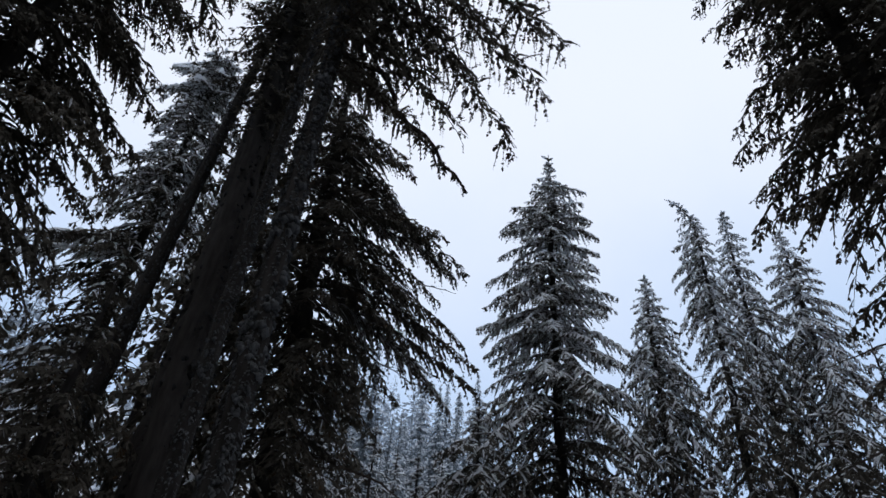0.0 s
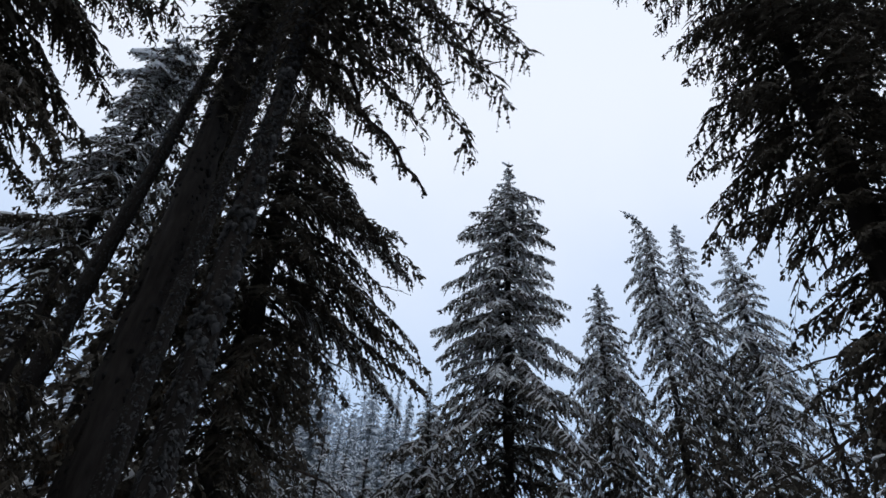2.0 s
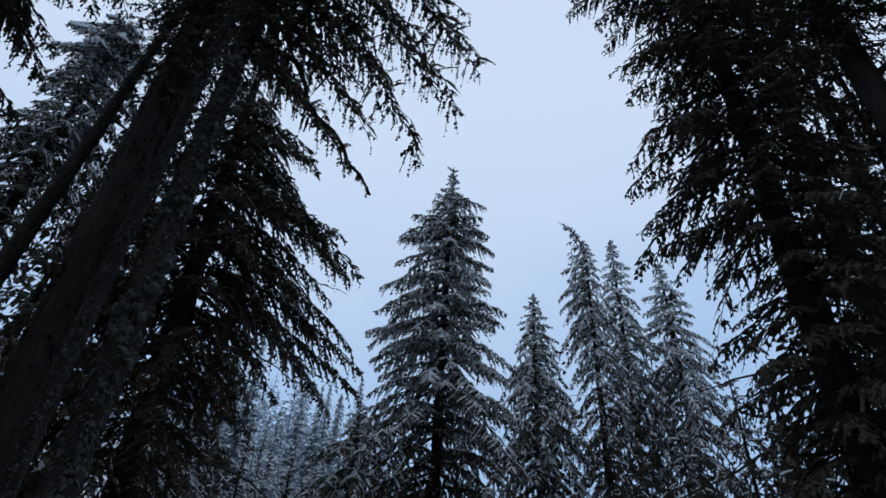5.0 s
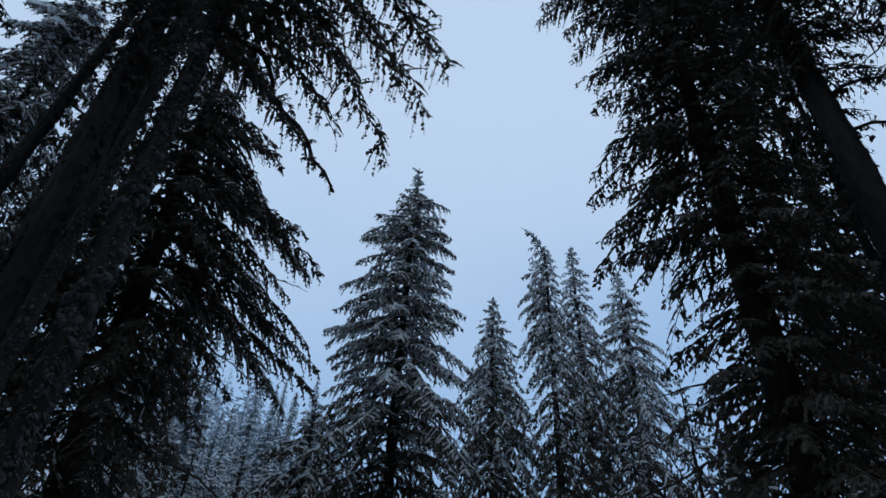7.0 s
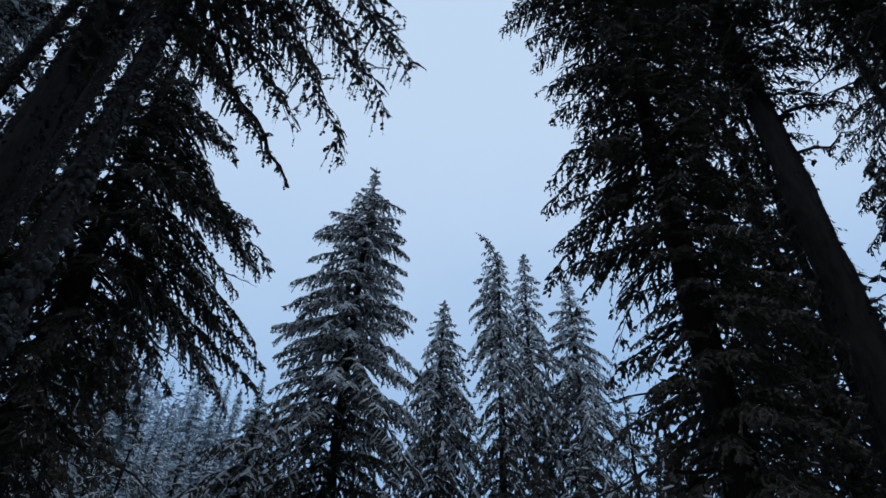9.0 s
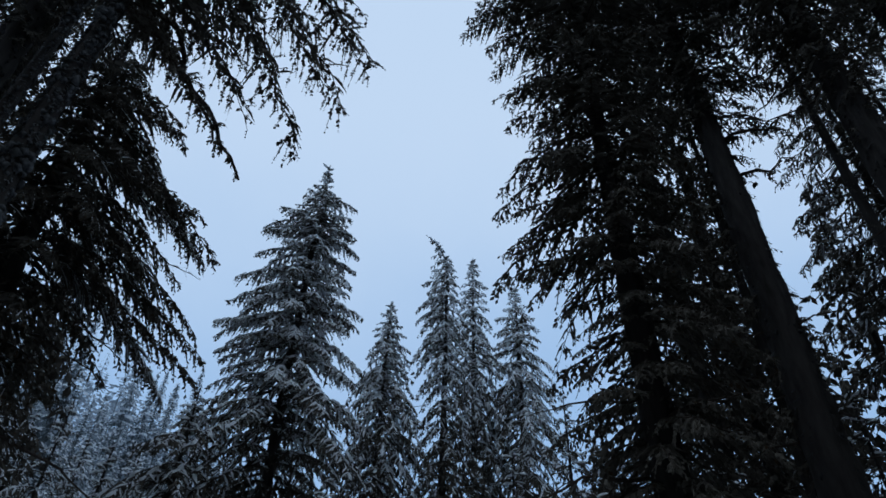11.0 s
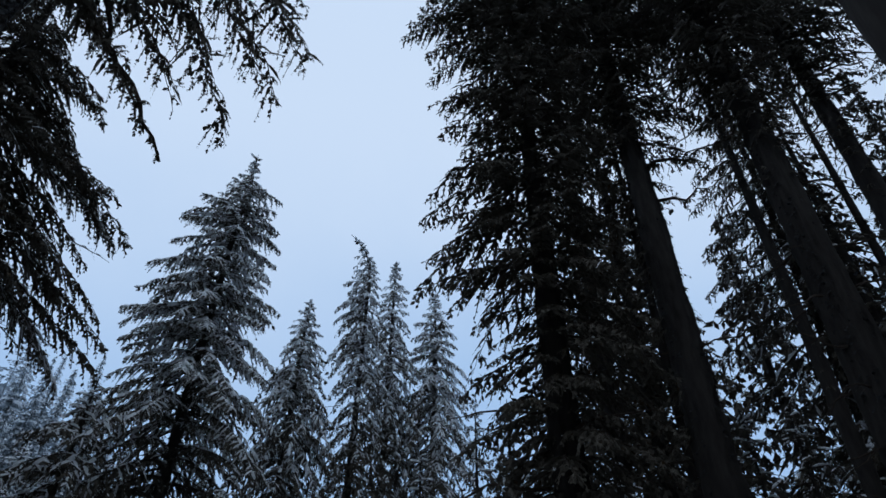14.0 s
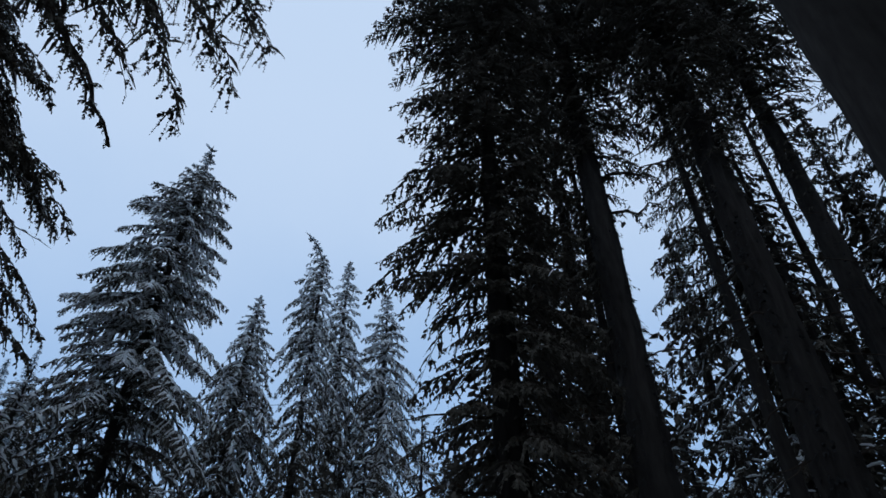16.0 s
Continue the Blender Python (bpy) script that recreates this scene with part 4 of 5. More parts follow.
conifer("fir_tree", "snow-dusted fir standing behind the thick trunks", 86.5, 22.0, 28.8, 0.24,
        [(5.5, 3.7, 3.3), (18.0, 3.0, 2.4), (19.6, 2.4, 2.3), (21.9, 2.3, 2.1), (22.1, 2.2, 2.1), (25.2, 1.2, 1.2), (28.8, 0.2, 0.2)],
        STYLE_FAINT, 36, group='dark trees on the east side', first=6, whorl=0.63, droop=0.6)
conifer("fir_tree", "massive near trunk of smooth dark bark", 89.6, 6.0, 60.0, 0.58,
        [(2.7, 0.5, 0.6), (14.5, 0.6, 0.9), (18.1, 1.0, 1.0)],
        STYLE_DARK, 37, group='dark trees on the east side', bark_rough=0.012, first=20, whorl=2.2, droop=0.4)
conifer("fir_tree", "thin fir trunk among thicker ones", 75.9, 20.0, 30.0, 0.19,
        [(5.1, 0.2, 0.2), (25.4, 0.8, 0.8)],
        STYLE_LACE, 38, group='dark trees on the east side', first=15, whorl=0.91, count=4)
conifer("fir_tree", "slim fir trunk beside a thicker one", 56.2, 17.0, 25.0, 0.19,
        [(4.6, 0.3, 0.3), (21.9, 0.9, 0.9)],
        STYLE_DARK, 39, group='dark trees on the east side', first=12, whorl=0.91, count=4)
conifer("fir_tree", "slim leaning fir trunk in deep shade", 68.2, 16.0, 26.0, 0.22,
        [(4.4, 0.2, 0.2), (10.8, 0.5, 0.5), (20.7, 1.1, 0.9)],
        STYLE_HEMLOCK, 40, group='dark trees on the east side', first=9, whorl=0.91, count=4)
conifer("fir_tree", "dark fir in the back row of the stand", 50.5, 24.0, 27.3, 0.22,
        [(0, 3.4, 3.4), (16.4, 2.4, 2.4), (27.3, 0.1, 0.1)],
        STYLE_BACK, 90, group="dark firs of the back row", first=6.5, whorl=0.75, droop=0.6, whole=True)
conifer("fir_tree", "dark fir in the back row of the stand", 54.5, 26.0, 26.7, 0.22,
        [(0, 3.4, 3.4), (16.0, 2.4, 2.4), (26.7, 0.1, 0.1)],
        STYLE_BACK, 91, group="dark firs of the back row", first=6.5, whorl=0.75, droop=0.6, whole=True)
conifer("fir_tree", "dark fir in the back row of the stand", 59.0, 28.0, 21.9, 0.22,
        [(0, 3.2, 3.2), (13.1, 2.2, 2.2), (21.9, 0.1, 0.1)],
        STYLE_BACK, 92, group="dark firs of the back row", first=6.5, whorl=0.75, droop=0.6, whole=True)
conifer("fir_tree", "dark fir in the back row of the stand", 64.5, 26.0, 24.2, 0.22,
        [(0, 3.6, 3.6), (14.5, 2.5, 2.5), (24.2, 0.1, 0.1)],
        STYLE_BACK, 93, group="dark firs of the back row", first=6.5, whorl=0.75, droop=0.6, whole=True)
conifer("fir_tree", "dark fir in the back row of the stand", 73.0, 25.0, 24.1, 0.22,
        [(0, 3.6, 3.6), (14.5, 2.5, 2.5), (24.1, 0.1, 0.1)],
        STYLE_BACK, 94, group="dark firs of the back row", first=6.5, whorl=0.75, droop=0.6, whole=True)
conifer("fir_tree", "dark fir in the back row of the stand", 77.5, 28.0, 23.5, 0.22,
        [(0, 3.4, 3.4), (14.1, 2.4, 2.4), (23.5, 0.1, 0.1)],
        STYLE_BACK, 95, group="dark firs of the back row", first=6.5, whorl=0.75, droop=0.6, whole=True)
conifer("fir_tree", "dark fir in the back row of the stand", 82.0, 26.0, 23.4, 0.22,
        [(0, 3.4, 3.4), (14.0, 2.4, 2.4), (23.4, 0.1, 0.1)],
        STYLE_BACK, 96, group="dark firs of the back row", first=6.5, whorl=0.75, droop=0.6, whole=True)
conifer("fir_tree", "dark fir in the back row of the stand", 91.0, 28.0, 23.5, 0.22,
        [(0, 3.6, 3.6), (14.1, 2.5, 2.5), (23.5, 0.1, 0.1)],
        STYLE_BACK, 97, group="dark firs of the back row", first=6.5, whorl=0.75, droop=0.6, whole=True)
conifer("fir_tree", "dark fir in the back row of the stand", -38.0, 26.0, 17.2, 0.22,
        [(0, 3.2, 3.2), (10.3, 2.2, 2.2), (17.2, 0.1, 0.1)],
        STYLE_BACK, 98, group="dark firs of the back row", first=6.5, whorl=0.75, droop=0.6, whole=True)
conifer("fir_tree", "dark fir in the back row of the stand", -21.4, 17.0, 39.8, 0.22,
        [(0, 1.8, 1.8), (23.9, 1.3, 1.3), (39.8, 0.1, 0.1)],
        STYLE_BACK_NEAR, 99, group="dark firs of the back row", first=6.5, whorl=0.75, droop=0.6, whole=True)
conifer("fir_tree", "dark fir in the back row of the stand", -30.0, 15.0, 10.3, 0.22,
        [(0, 3.0, 3.0), (6.2, 2.1, 2.1), (10.3, 0.1, 0.1)],
        STYLE_DARK, 100, group="dark firs of the back row", first=3.0, whorl=0.75, droop=0.6, whole=True)
conifer("fir_tree", "dark fir in the back row of the stand", 50.5, 17.0, 43.7, 0.22,
        [(0, 2.4, 2.4), (26.2, 1.7, 1.7), (43.7, 0.1, 0.1)],
        STYLE_BACK_NEAR, 101, group="dark firs of the back row", first=6.5, whorl=0.75, droop=0.6, whole=True)
conifer("fir_tree", "dark fir in the back row of the stand", 54.0, 18.5, 33.6, 0.22,
        [(0, 3.0, 3.0), (20.2, 2.1, 2.1), (33.6, 0.1, 0.1)],
        STYLE_BACK_NEAR, 102, group="dark firs of the back row", first=6.5, whorl=0.75, droop=0.6, whole=True)
conifer("fir_tree", "dark fir in the back row of the stand", 73.5, 20.0, 25.4, 0.22,
        [(0, 2.4, 2.4), (15.2, 1.7, 1.7), (25.4, 0.1, 0.1)],
        STYLE_BACK_NEAR, 103, group="dark firs of the back row", first=6.5, whorl=0.75, droop=0.6, whole=True)
conifer("fir_tree", "dark fir in the back row of the stand", 81.0, 23.0, 26.3, 0.22,
        [(0, 2.6, 2.6), (15.8, 1.8, 1.8), (26.3, 0.1, 0.1)],
        STYLE_BACK, 104, group="dark firs of the back row", first=6.5, whorl=0.75, droop=0.6, whole=True)
conifer("fir_tree", "dark fir in the back row of the stand", -24.5, 25.0, 24.1, 0.22,
        [(0, 3.4, 3.4), (14.5, 2.4, 2.4), (24.1, 0.1, 0.1)],
        STYLE_BACK, 105, group="dark firs of the back row", first=6.5, whorl=0.75, droop=0.6, whole=True)
conifer("fir_tree", "dark fir in the back row of the stand", -18.5, 25.0, 25.7, 0.22,
        [(0, 3.4, 3.4), (15.4, 2.4, 2.4), (25.7, 0.1, 0.1)],
        STYLE_BACK, 106, group="dark firs of the back row", first=6.5, whorl=0.75, droop=0.6, whole=True)
conifer("fir_tree", "dark fir in the back row of the stand", -9.0, 26.0, 21.9, 0.22,
        [(0, 3.2, 3.2), (13.1, 2.2, 2.2), (21.9, 0.1, 0.1)],
        STYLE_BACK, 107, group="dark firs of the back row", first=6.5, whorl=0.75, droop=0.6, whole=True)
conifer("fir_tree", "dark fir in the back row of the stand", 41.0, 27.0, 16.6, 0.22,
        [(0, 3.2, 3.2), (10.0, 2.2, 2.2), (16.6, 0.1, 0.1)],
        STYLE_BACK, 108, group="dark firs of the back row", first=6.5, whorl=0.75, droop=0.6, whole=True)
conifer("fir_tree", "dark fir in the back row of the stand", 45.5, 24.0, 19.0, 0.22,
        [(0, 3.4, 3.4), (11.4, 2.4, 2.4), (19.0, 0.1, 0.1)],
        STYLE_BACK, 109, group="dark firs of the back row", first=6.5, whorl=0.75, droop=0.6, whole=True)
conifer("young_spruce_tree", "young snow-covered spruce in the understorey", -36.0, 15.0, 8.3, 0.10,
        [(0.0, 2.2, 2.2), (4.6, 1.6, 1.6), (8.3, 0.1, 0.1)],
        STYLE_YOUNG_DIM, 60, group="young snowy trees in the understorey", first=2.2, whorl=0.70, droop=0.5, whole=True)
conifer("young_spruce_tree", "young snow-covered spruce in the understorey", -31.0, 17.0, 10.3, 0.10,
        [(0.0, 2.2, 2.2), (5.7, 1.6, 1.6), (10.3, 0.1, 0.1)],
        STYLE_YOUNG_DIM, 61, group="young snowy trees in the understorey", first=2.2, whorl=0.70, droop=0.5, whole=True)
conifer("young_spruce_tree", "young snow-covered spruce in the understorey", -9.0, 21.0, 10.9, 0.10,
        [(0.0, 2.6, 2.6), (6.0, 1.9, 1.9), (10.9, 0.1, 0.1)],
        STYLE_YOUNG, 62, group="young snowy trees in the understorey", first=2.2, whorl=0.70, droop=0.5, whole=True)
conifer("young_spruce_tree", "young snow-covered spruce in the understorey", 1.6, 27.0, 12.6, 0.10,
        [(0.0, 2.6, 2.6), (6.9, 1.9, 1.9), (12.6, 0.1, 0.1)],
        STYLE_YOUNG, 110, group="young snowy trees in the understorey", first=3.0, whorl=0.62, droop=0.6, whole=True)
conifer("young_spruce_tree", "young snow-covered spruce in the understorey", -2.4, 29.0, 13.4, 0.10,
        [(0.0, 2.8, 2.8), (7.4, 2.0, 2.0), (13.4, 0.1, 0.1)],
        STYLE_YOUNG, 111, group="young snowy trees in the understorey", first=3.0, whorl=0.62, droop=0.6, whole=True)
conifer("young_spruce_tree", "young snow-covered spruce in the understorey", -6.6, 27.0, 13.0, 0.10,
        [(0.0, 2.8, 2.8), (7.2, 2.0, 2.0), (13.0, 0.1, 0.1)],
        STYLE_YOUNG, 112, group="young snowy trees in the understorey", first=3.0, whorl=0.62, droop=0.6, whole=True)
conifer("young_spruce_tree", "young snow-covered spruce in the understorey", -11.5, 25.0, 12.0, 0.10,
        [(0.0, 2.8, 2.8), (6.6, 2.0, 2.0), (12.0, 0.1, 0.1)],
        STYLE_YOUNG, 113, group="young snowy trees in the understorey", first=3.0, whorl=0.62, droop=0.6, whole=True)
conifer("young_spruce_tree", "young snow-covered spruce in the understorey", 14.5, 27.0, 10.0, 0.10,
        [(0.0, 2.4, 2.4), (5.5, 1.7, 1.7), (10.0, 0.1, 0.1)],
        STYLE_YOUNG, 114, group="young snowy trees in the understorey", first=3.0, whorl=0.62, droop=0.6, whole=True)
conifer("young_spruce_tree", "young snow-covered spruce in the understorey", -4.5, 24.0, 12.5, 0.10,
        [(0.0, 2.8, 2.8), (6.9, 2.0, 2.0), (12.5, 0.1, 0.1)],
        STYLE_YOUNG, 63, group="young snowy trees in the understorey", first=2.2, whorl=0.70, droop=0.5, whole=True)
conifer("young_spruce_tree", "young snow-covered spruce in the understorey", -0.5, 20.0, 9.7, 0.10,
        [(0.0, 2.6, 2.6), (5.3, 1.9, 1.9), (9.7, 0.1, 0.1)],
        STYLE_YOUNG, 64, group="young snowy trees in the understorey", first=2.2, whorl=0.70, droop=0.5, whole=True)
conifer("fir_tree", "small dark fir with snow-edged sweeping boughs beside the spruce", 4.6, 20.0, 11.9, 0.13,
        [(0.0, 4.4, 3.6), (6.0, 3.3, 3.0), (8.4, 2.1, 2.1), (10.2, 1.0, 1.0), (11.9, 0.1, 0.1)],
        STYLE_SKIRT, 65, group="young snowy trees in the understorey", first=2.2, whorl=0.55, count=6, droop=0.75)
conifer("young_spruce_tree", "young snow-covered spruce in the understorey", 17.0, 18.0, 8.9, 0.10,
        [(0.0, 2.8, 2.8), (4.9, 2.0, 2.0), (8.9, 0.1, 0.1)],
        STYLE_YOUNG, 67, group="young snowy trees in the understorey", first=2.2, whorl=0.70, droop=0.5, whole=True)
conifer("young_spruce_tree", "young snow-covered spruce in the understorey", 23.5, 19.0, 8.7, 0.10,
        [(0.0, 2.4, 2.4), (4.8, 1.7, 1.7), (8.7, 0.1, 0.1)],
        STYLE_YOUNG, 68, group="young snowy trees in the understorey", first=2.2, whorl=0.70, droop=0.5, whole=True)
conifer("young_spruce_tree", "young snow-covered spruce in the understorey", 29.0, 23.0, 9.5, 0.10,
        [(0.0, 2.4, 2.4), (5.2, 1.7, 1.7), (9.5, 0.1, 0.1)],
        STYLE_YOUNG, 69, group="young snowy trees in the understorey", first=2.2, whorl=0.70, droop=0.5, whole=True)
conifer("young_spruce_tree", "young snow-covered spruce in the understorey", 33.0, 19.0, 10.5, 0.10,
        [(0.0, 3.0, 3.0), (5.8, 2.2, 2.2), (10.5, 0.1, 0.1)],
        STYLE_YOUNG_DIM, 70, group="young snowy trees in the understorey", first=2.2, whorl=0.70, droop=0.5, whole=True)
conifer("young_spruce_tree", "young snow-covered spruce in the understorey", 38.0, 22.0, 13.8, 0.10,
        [(0.0, 3.2, 3.2), (7.6, 2.3, 2.3), (13.8, 0.1, 0.1)],
        STYLE_YOUNG_DIM, 71, group="young snowy trees in the understorey", first=2.2, whorl=0.70, droop=0.5, whole=True)
conifer("young_spruce_tree", "young snow-covered spruce in the understorey", 42.0, 17.0, 9.2, 0.10,
        [(0.0, 2.6, 2.6), (5.1, 1.9, 1.9), (9.2, 0.1, 0.1)],
        STYLE_YOUNG_DIM, 72, group="young snowy trees in the understorey", first=2.2, whorl=0.70, droop=0.5, whole=True)
conifer("young_spruce_tree", "young dark spruce in the shade of the stand", 57.0, 18.0, 10.0, 0.10,
        [(0.0, 2.6, 2.6), (5.5, 1.9, 1.9), (10.0, 0.1, 0.1)],
        STYLE_YOUNG_DIM, 120, group="young snowy trees in the understorey", first=2.2, whorl=0.62, droop=0.5, whole=True)
conifer("young_spruce_tree", "young dark spruce in the shade of the stand", 64.6, 16.5, 9.6, 0.10,
        [(0.0, 2.6, 2.6), (5.3, 1.9, 1.9), (9.6, 0.1, 0.1)],
        STYLE_YOUNG_DIM, 121, group="young snowy trees in the understorey", first=2.2, whorl=0.62, droop=0.5, whole=True)
conifer("young_spruce_tree", "young dark spruce in the shade of the stand", 72.6, 17.0, 9.8, 0.10,
        [(0.0, 2.6, 2.6), (5.4, 1.9, 1.9), (9.8, 0.1, 0.1)],
        STYLE_YOUNG_DIM, 122, group="young snowy trees in the understorey", first=2.2, whorl=0.62, droop=0.5, whole=True)
conifer("young_spruce_tree", "young dark spruce in the shade of the stand", 79.6, 16.0, 9.4, 0.10,
        [(0.0, 2.6, 2.6), (5.2, 1.9, 1.9), (9.4, 0.1, 0.1)],
        STYLE_YOUNG_DIM, 123, group="young snowy trees in the understorey", first=2.2, whorl=0.62, droop=0.5, whole=True)
conifer("young_spruce_tree", "young dark spruce in the shade of the stand", 50.0, 15.0, 8.4, 0.10,
        [(0.0, 2.4, 2.4), (4.6, 1.7, 1.7), (8.4, 0.1, 0.1)],
        STYLE_YOUNG_DIM, 124, group="young snowy trees in the understorey", first=2.2, whorl=0.62, droop=0.5, whole=True)
conifer("young_spruce_tree", "young snow-covered spruce in the understorey", 61.0, 19.0, 10.9, 0.10,
        [(0.0, 2.6, 2.6), (6.0, 1.9, 1.9), (10.9, 0.1, 0.1)],
        STYLE_YOUNG_DIM, 73, group="young snowy trees in the understorey", first=2.2, whorl=0.70, droop=0.5, whole=True)
conifer("young_spruce_tree", "young snow-covered spruce in the understorey", 68.0, 18.0, 10.0, 0.10,
        [(0.0, 2.6, 2.6), (5.5, 1.9, 1.9), (10.0, 0.1, 0.1)],
        STYLE_YOUNG_DIM, 74, group="young snowy trees in the understorey", first=2.2, whorl=0.70, droop=0.5, whole=True)
conifer("young_spruce_tree", "young snow-covered spruce in the understorey", 76.0, 19.0, 10.5, 0.10,
        [(0.0, 2.6, 2.6), (5.8, 1.9, 1.9), (10.5, 0.1, 0.1)],
        STYLE_YOUNG_DIM, 75, group="young snowy trees in the understorey", first=2.2, whorl=0.70, droop=0.5, whole=True)

# ---------------------------------------------------------------- the far woods
def far_tree_arrays(rng, height, thick=20, snowy=0.85, broad=0.17, size=1.0):
    """A far snow-laden conifer, coarse sprigs round a thin trunk."""
    k = int(height * thick)
    z = height * (1 - rng.random(k) ** 0.62 * 0.88)
    a = rng.uniform(0, 2 * np.pi, k)
    reach = broad * (height - z) + 0.12
    r = reach * rng.uniform(0.1, 1.0, k) ** 0.6
    head = np.stack([np.cos(a), np.sin(a), rng.uniform(-0.75, -0.1, k)], 1)
    pos = np.stack([np.cos(a) * r, np.sin(a) * r, z], 1)
    ln = rng.uniform(0.35, 0.8, k) * np.clip(reach, 0.35, 1.2) * size
    v, f = sprigs(pos, unit(head), ln, ln * 0.32)
    idx = np.repeat(np.where(rng.random(k) < snowy, 2, 1), 4)
    idx = np.where(np.tile([True, True, False, False], k), idx, 1)
    tv, tf = tube([(0, 0, 0), (0, 0, height * 0.5), (0, 0, height * 0.97)], [0.12, 0.08, 0.02], 5)
    return np.concatenate([v, tv]), np.concatenate([f, tf + len(v)]), np.concatenate([idx, np.full(len(tf), 0)])


def far_conifer_arrays(rng, height):
    """A far snow-laden conifer: tiers of drooping limbs set with short dark and rimed fingers, haze in their colours,
    snow along their backs.
    """
    V, F, I, base = [], [], [], 0
    z = 0.12 * height
    while z < height - 0.15:
        turn = rng.uniform(0, 2 * np.pi)
        for c in range(6):
            phi = turn + c * 1.047 + rng.uniform(-0.3, 0.3)
            reach = (0.20 * (height - z) + 0.06) * rng.uniform(0.65, 1.15)
            n = max(3, int(reach / 0.17))
            u = (np.arange(n) + rng.uniform(0.2, 1.0, n)) / n
            spine = np.stack([reach * u, 0.05 * reach * np.sin(u * 5 + phi), reach * (0.05 * u - 0.62 * u ** 1.6)], 1)
            side, deep = np.array([0.0, 1.0, 0.0]), rng.random(n) < 0.25
            sets = []
            for k, (w, size, mat) in enumerate((((0.6, 0.75, -0.35), 1.0, 1), ((0.6, -0.75, -0.35), 1.0, 1), ((0.25, 0.3, -1.0), 0.9, 0), ((0.3, -0.3, -0.9), 0.9, 1), ((0.9, 0.15, -0.40), 1.2, 2))):
                ln = (0.22 + 0.26 * (1 - u)) * size * min(1.0, 0.22 + reach / 1.5) * rng.uniform(0.6, 1.2, n)
                way = unit(np.array(w) + 0.25 * rng.standard_normal((n, 3)))
                flat = unit(np.cross(way, np.array([0.1, 0.2, 1.0]) if k in (0, 1, 4) else side))
                keep = rng.random(n) < (0.9 if mat == 2 else 0.92)
                if keep.any():
                    v, f = fingers((spine + (UP * 0.05 if mat == 2 else 0))[keep], way[keep], flat[keep], ln[keep], ln[keep] * rng.uniform(0.24, 0.36, keep.sum()))
                    sets.append((v, f, np.repeat(np.where(deep[keep] & (mat == 1), 0, mat), 2)))
            for v, f, i in sets:
                V.append(turned(v, math.cos(phi), math.sin(phi), np.array([0, 0, z + rng.uniform(-0.25, 0.25)])))
                F.append(f + base), I.append(i)
                base += len(v)
        z += 0.052 * height * (0.40 + 0.60 * (height - z) / height)
    tv, tf = tube([(0, 0, 0), (0, 0, height * 0.5), (0, 0, height * 0.98)], [0.16, 0.10, 0.02], 5)
    return np.concatenate(V + [tv]), np.concatenate(F + [tf + base]), np.concatenate(I + [np.full(len(tf), 0)])


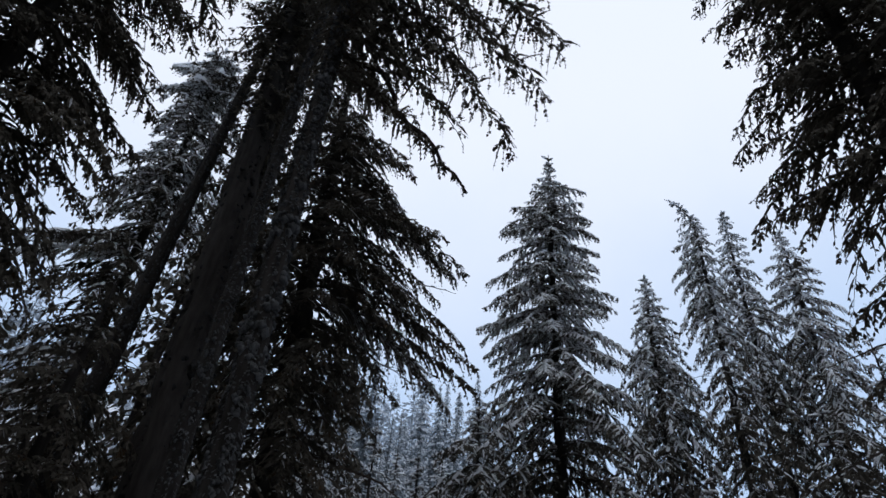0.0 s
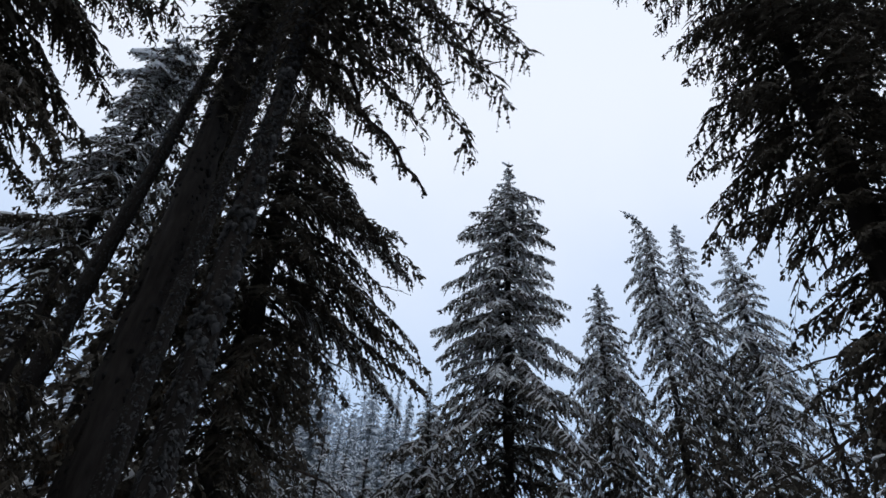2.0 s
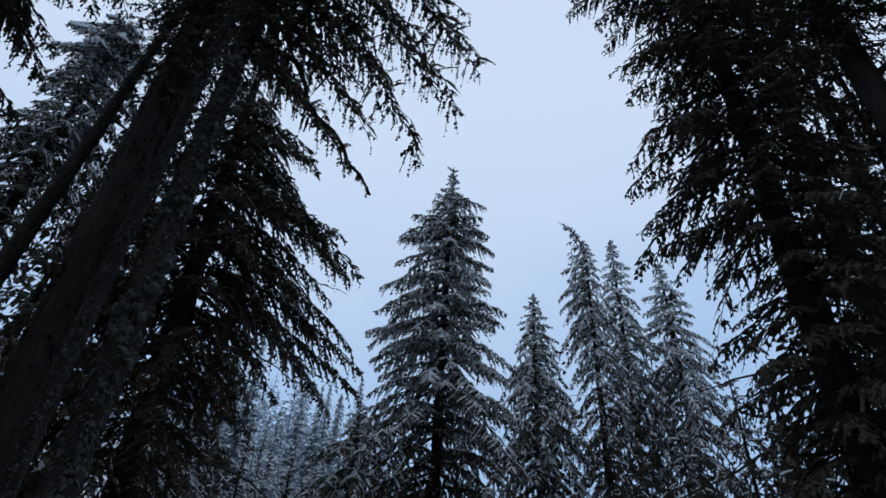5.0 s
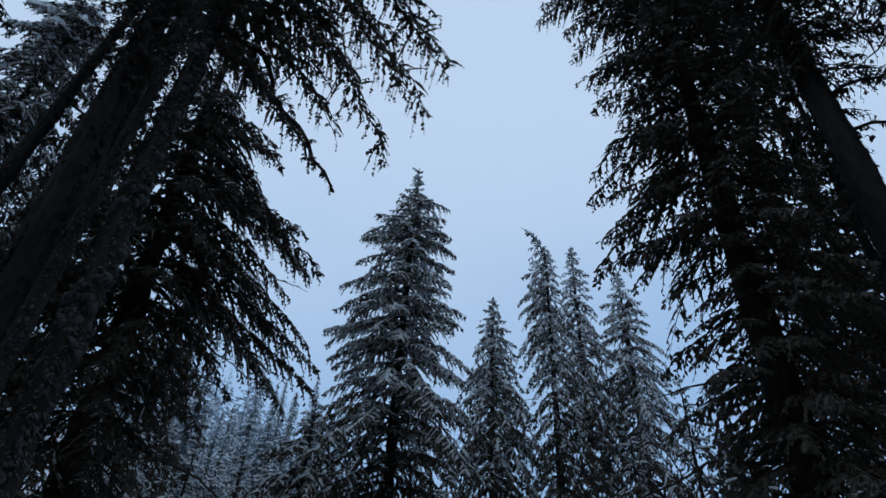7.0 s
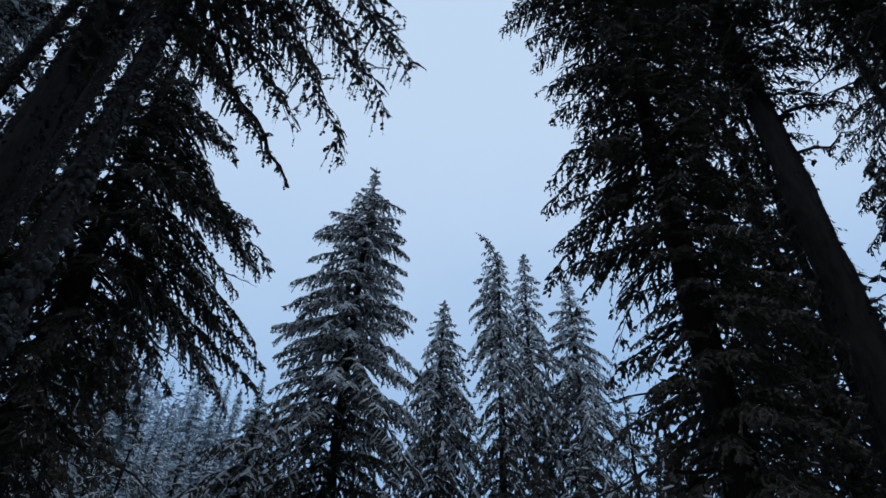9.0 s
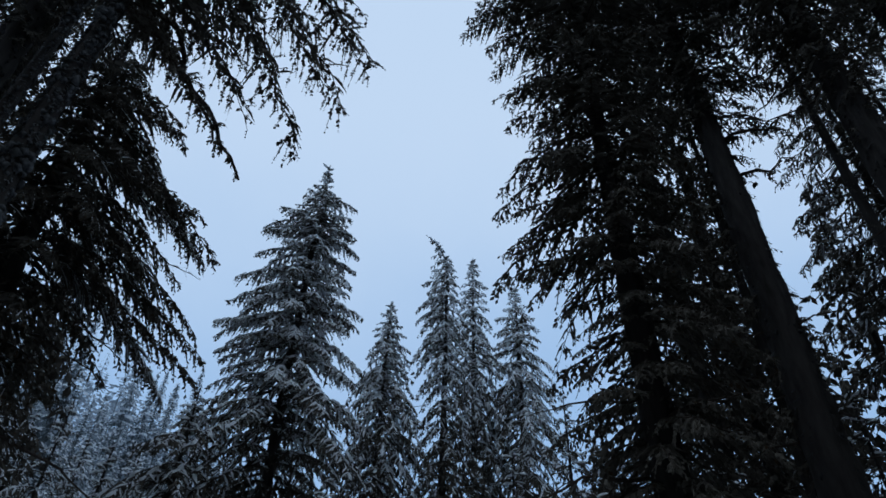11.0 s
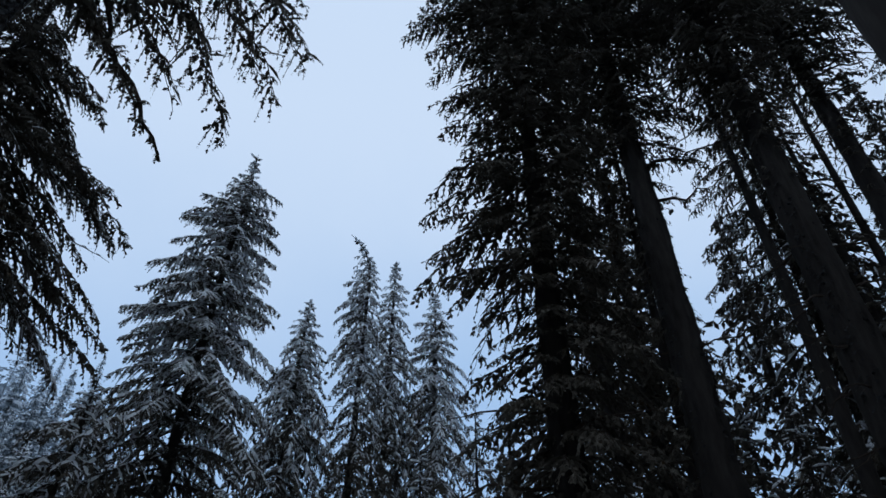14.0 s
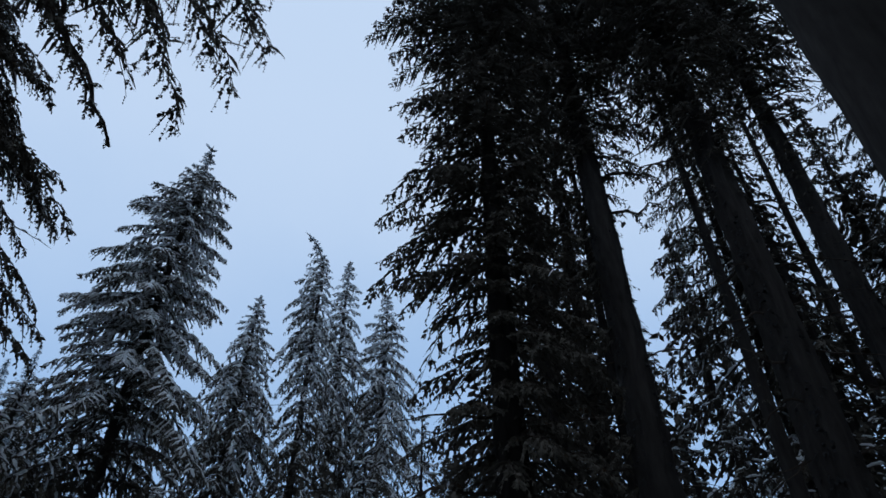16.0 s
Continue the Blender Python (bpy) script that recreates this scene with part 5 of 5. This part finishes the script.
def far_woods():
    rng = np.random.default_rng(77)
    close = [far_conifer_arrays(rng, h) for h in (12.0, 14.0, 16.0, 17.5)]
    coarse = [far_tree_arrays(rng, h, 24, 0.28, 0.18, 1.2) for h in (13.0, 16.0, 19.0)]
    spots = [(az, d, close[k % 4], sc) for k, (az, d, sc) in enumerate(
        ((2.7, 47, 1.50), (5.6, 52, 1.22), (7.2, 49, 1.15), (0.9, 50, 1.0), (-1.2, 46, 1.05), (-3.2, 48, 1.0), (-5.4, 45, 1.3), (-7.4, 47, 1.2), (-9.6, 46, 1.1),
         (1.8, 39, 0.92), (-0.4, 37, 0.90), (-2.4, 38, 0.90), (-4.6, 36, 0.88), (-6.6, 39, 0.95), (3.9, 40, 0.9), (4.4, 57, 1.15), (-2.0, 58, 1.0), (9.0, 50, 1.1), (10.8, 55, 1.1), (-8.6, 37, 0.9),
         (0.2, 43, 1.0), (-1.8, 42, 1.0), (2.6, 43, 1.0), (5.2, 44, 1.0), (-3.8, 42, 1.0), (6.4, 41, 0.9), (1.6, 56, 1.1), (-0.6, 54, 1.0), (-6.0, 54, 1.0)))]
    for _ in range(26):
        spots.append((rng.uniform(-62, -9), rng.uniform(42, 110), coarse[rng.integers(3)], rng.uniform(0.75, 1.1)))
    for _ in range(14):
        spots.append((rng.uniform(-9, 10), rng.uniform(64, 110), coarse[rng.integers(3)], rng.uniform(0.75, 1.0)))
    for _ in range(16):
        spots.append((rng.uniform(12, 110), rng.uniform(46, 100), coarse[rng.integers(3)], rng.uniform(0.46, 0.68)))
    V, F, I, base = [], [], [], 0
    for az, d, (v, f, i), s in spots:
        p = place(az, d)
        p[2] = ground_height(p[0], p[1]) - 0.2
        a = rng.uniform(0, 2 * np.pi)
        V.append(np.stack([v[:, 0] * math.cos(a) - v[:, 1] * math.sin(a), v[:, 0] * math.sin(a) + v[:, 1] * math.cos(a), v[:, 2]], 1) * s + p)
        F.append(f + base), I.append(i)
        base += len(v)
    ob = new("far_woods", mesh_from("far_woods", np.concatenate(V), np.concatenate(F), [FAR_HAZE_NEEDLE, FROST_HAZE, SNOW], np.concatenate(I)))
    tagged(ob, "distant snow-dusted conifer forest on the hillside, haze in its needle colours", "forest", kind="stuff")


far_woods()


def sky_blocking_woods():
    """Unseen close, dark stand round the camera, added at its back to block skylight."""
    rng = np.random.default_rng(78)
    kinds = [far_tree_arrays(rng, h, 24, 0.1, 0.20, 2.0) for h in (22.0, 27.0, 31.0)]
    V, F, I, base = [], [], [], 0
    for k in range(76):
        az = 103 + 195 * ((k * 0.618) % 1)
        d = (8.5 if 130 < az < 275 else 14.0) + 24 * (k / 76) ** 0.8
        v, f, i = kinds[k % 3]
        p = place(az, d)
        a = rng.uniform(0, 2 * np.pi)
        V.append(np.stack([v[:, 0] * math.cos(a) - v[:, 1] * math.sin(a), v[:, 0] * math.sin(a) + v[:, 1] * math.cos(a), v[:, 2]], 1) + p)
        F.append(f + base), I.append(i)
        base += len(v)
    ob = new("sky_blocking_woods", mesh_from("sky_blocking_woods", np.concatenate(V), np.concatenate(F), [BARK, NEEDLE, SNOW], np.concatenate(I)))
    tagged(ob, "unseen close dark conifer forest added behind the camera to block skylight", "forest", kind="stuff")


sky_blocking_woods()
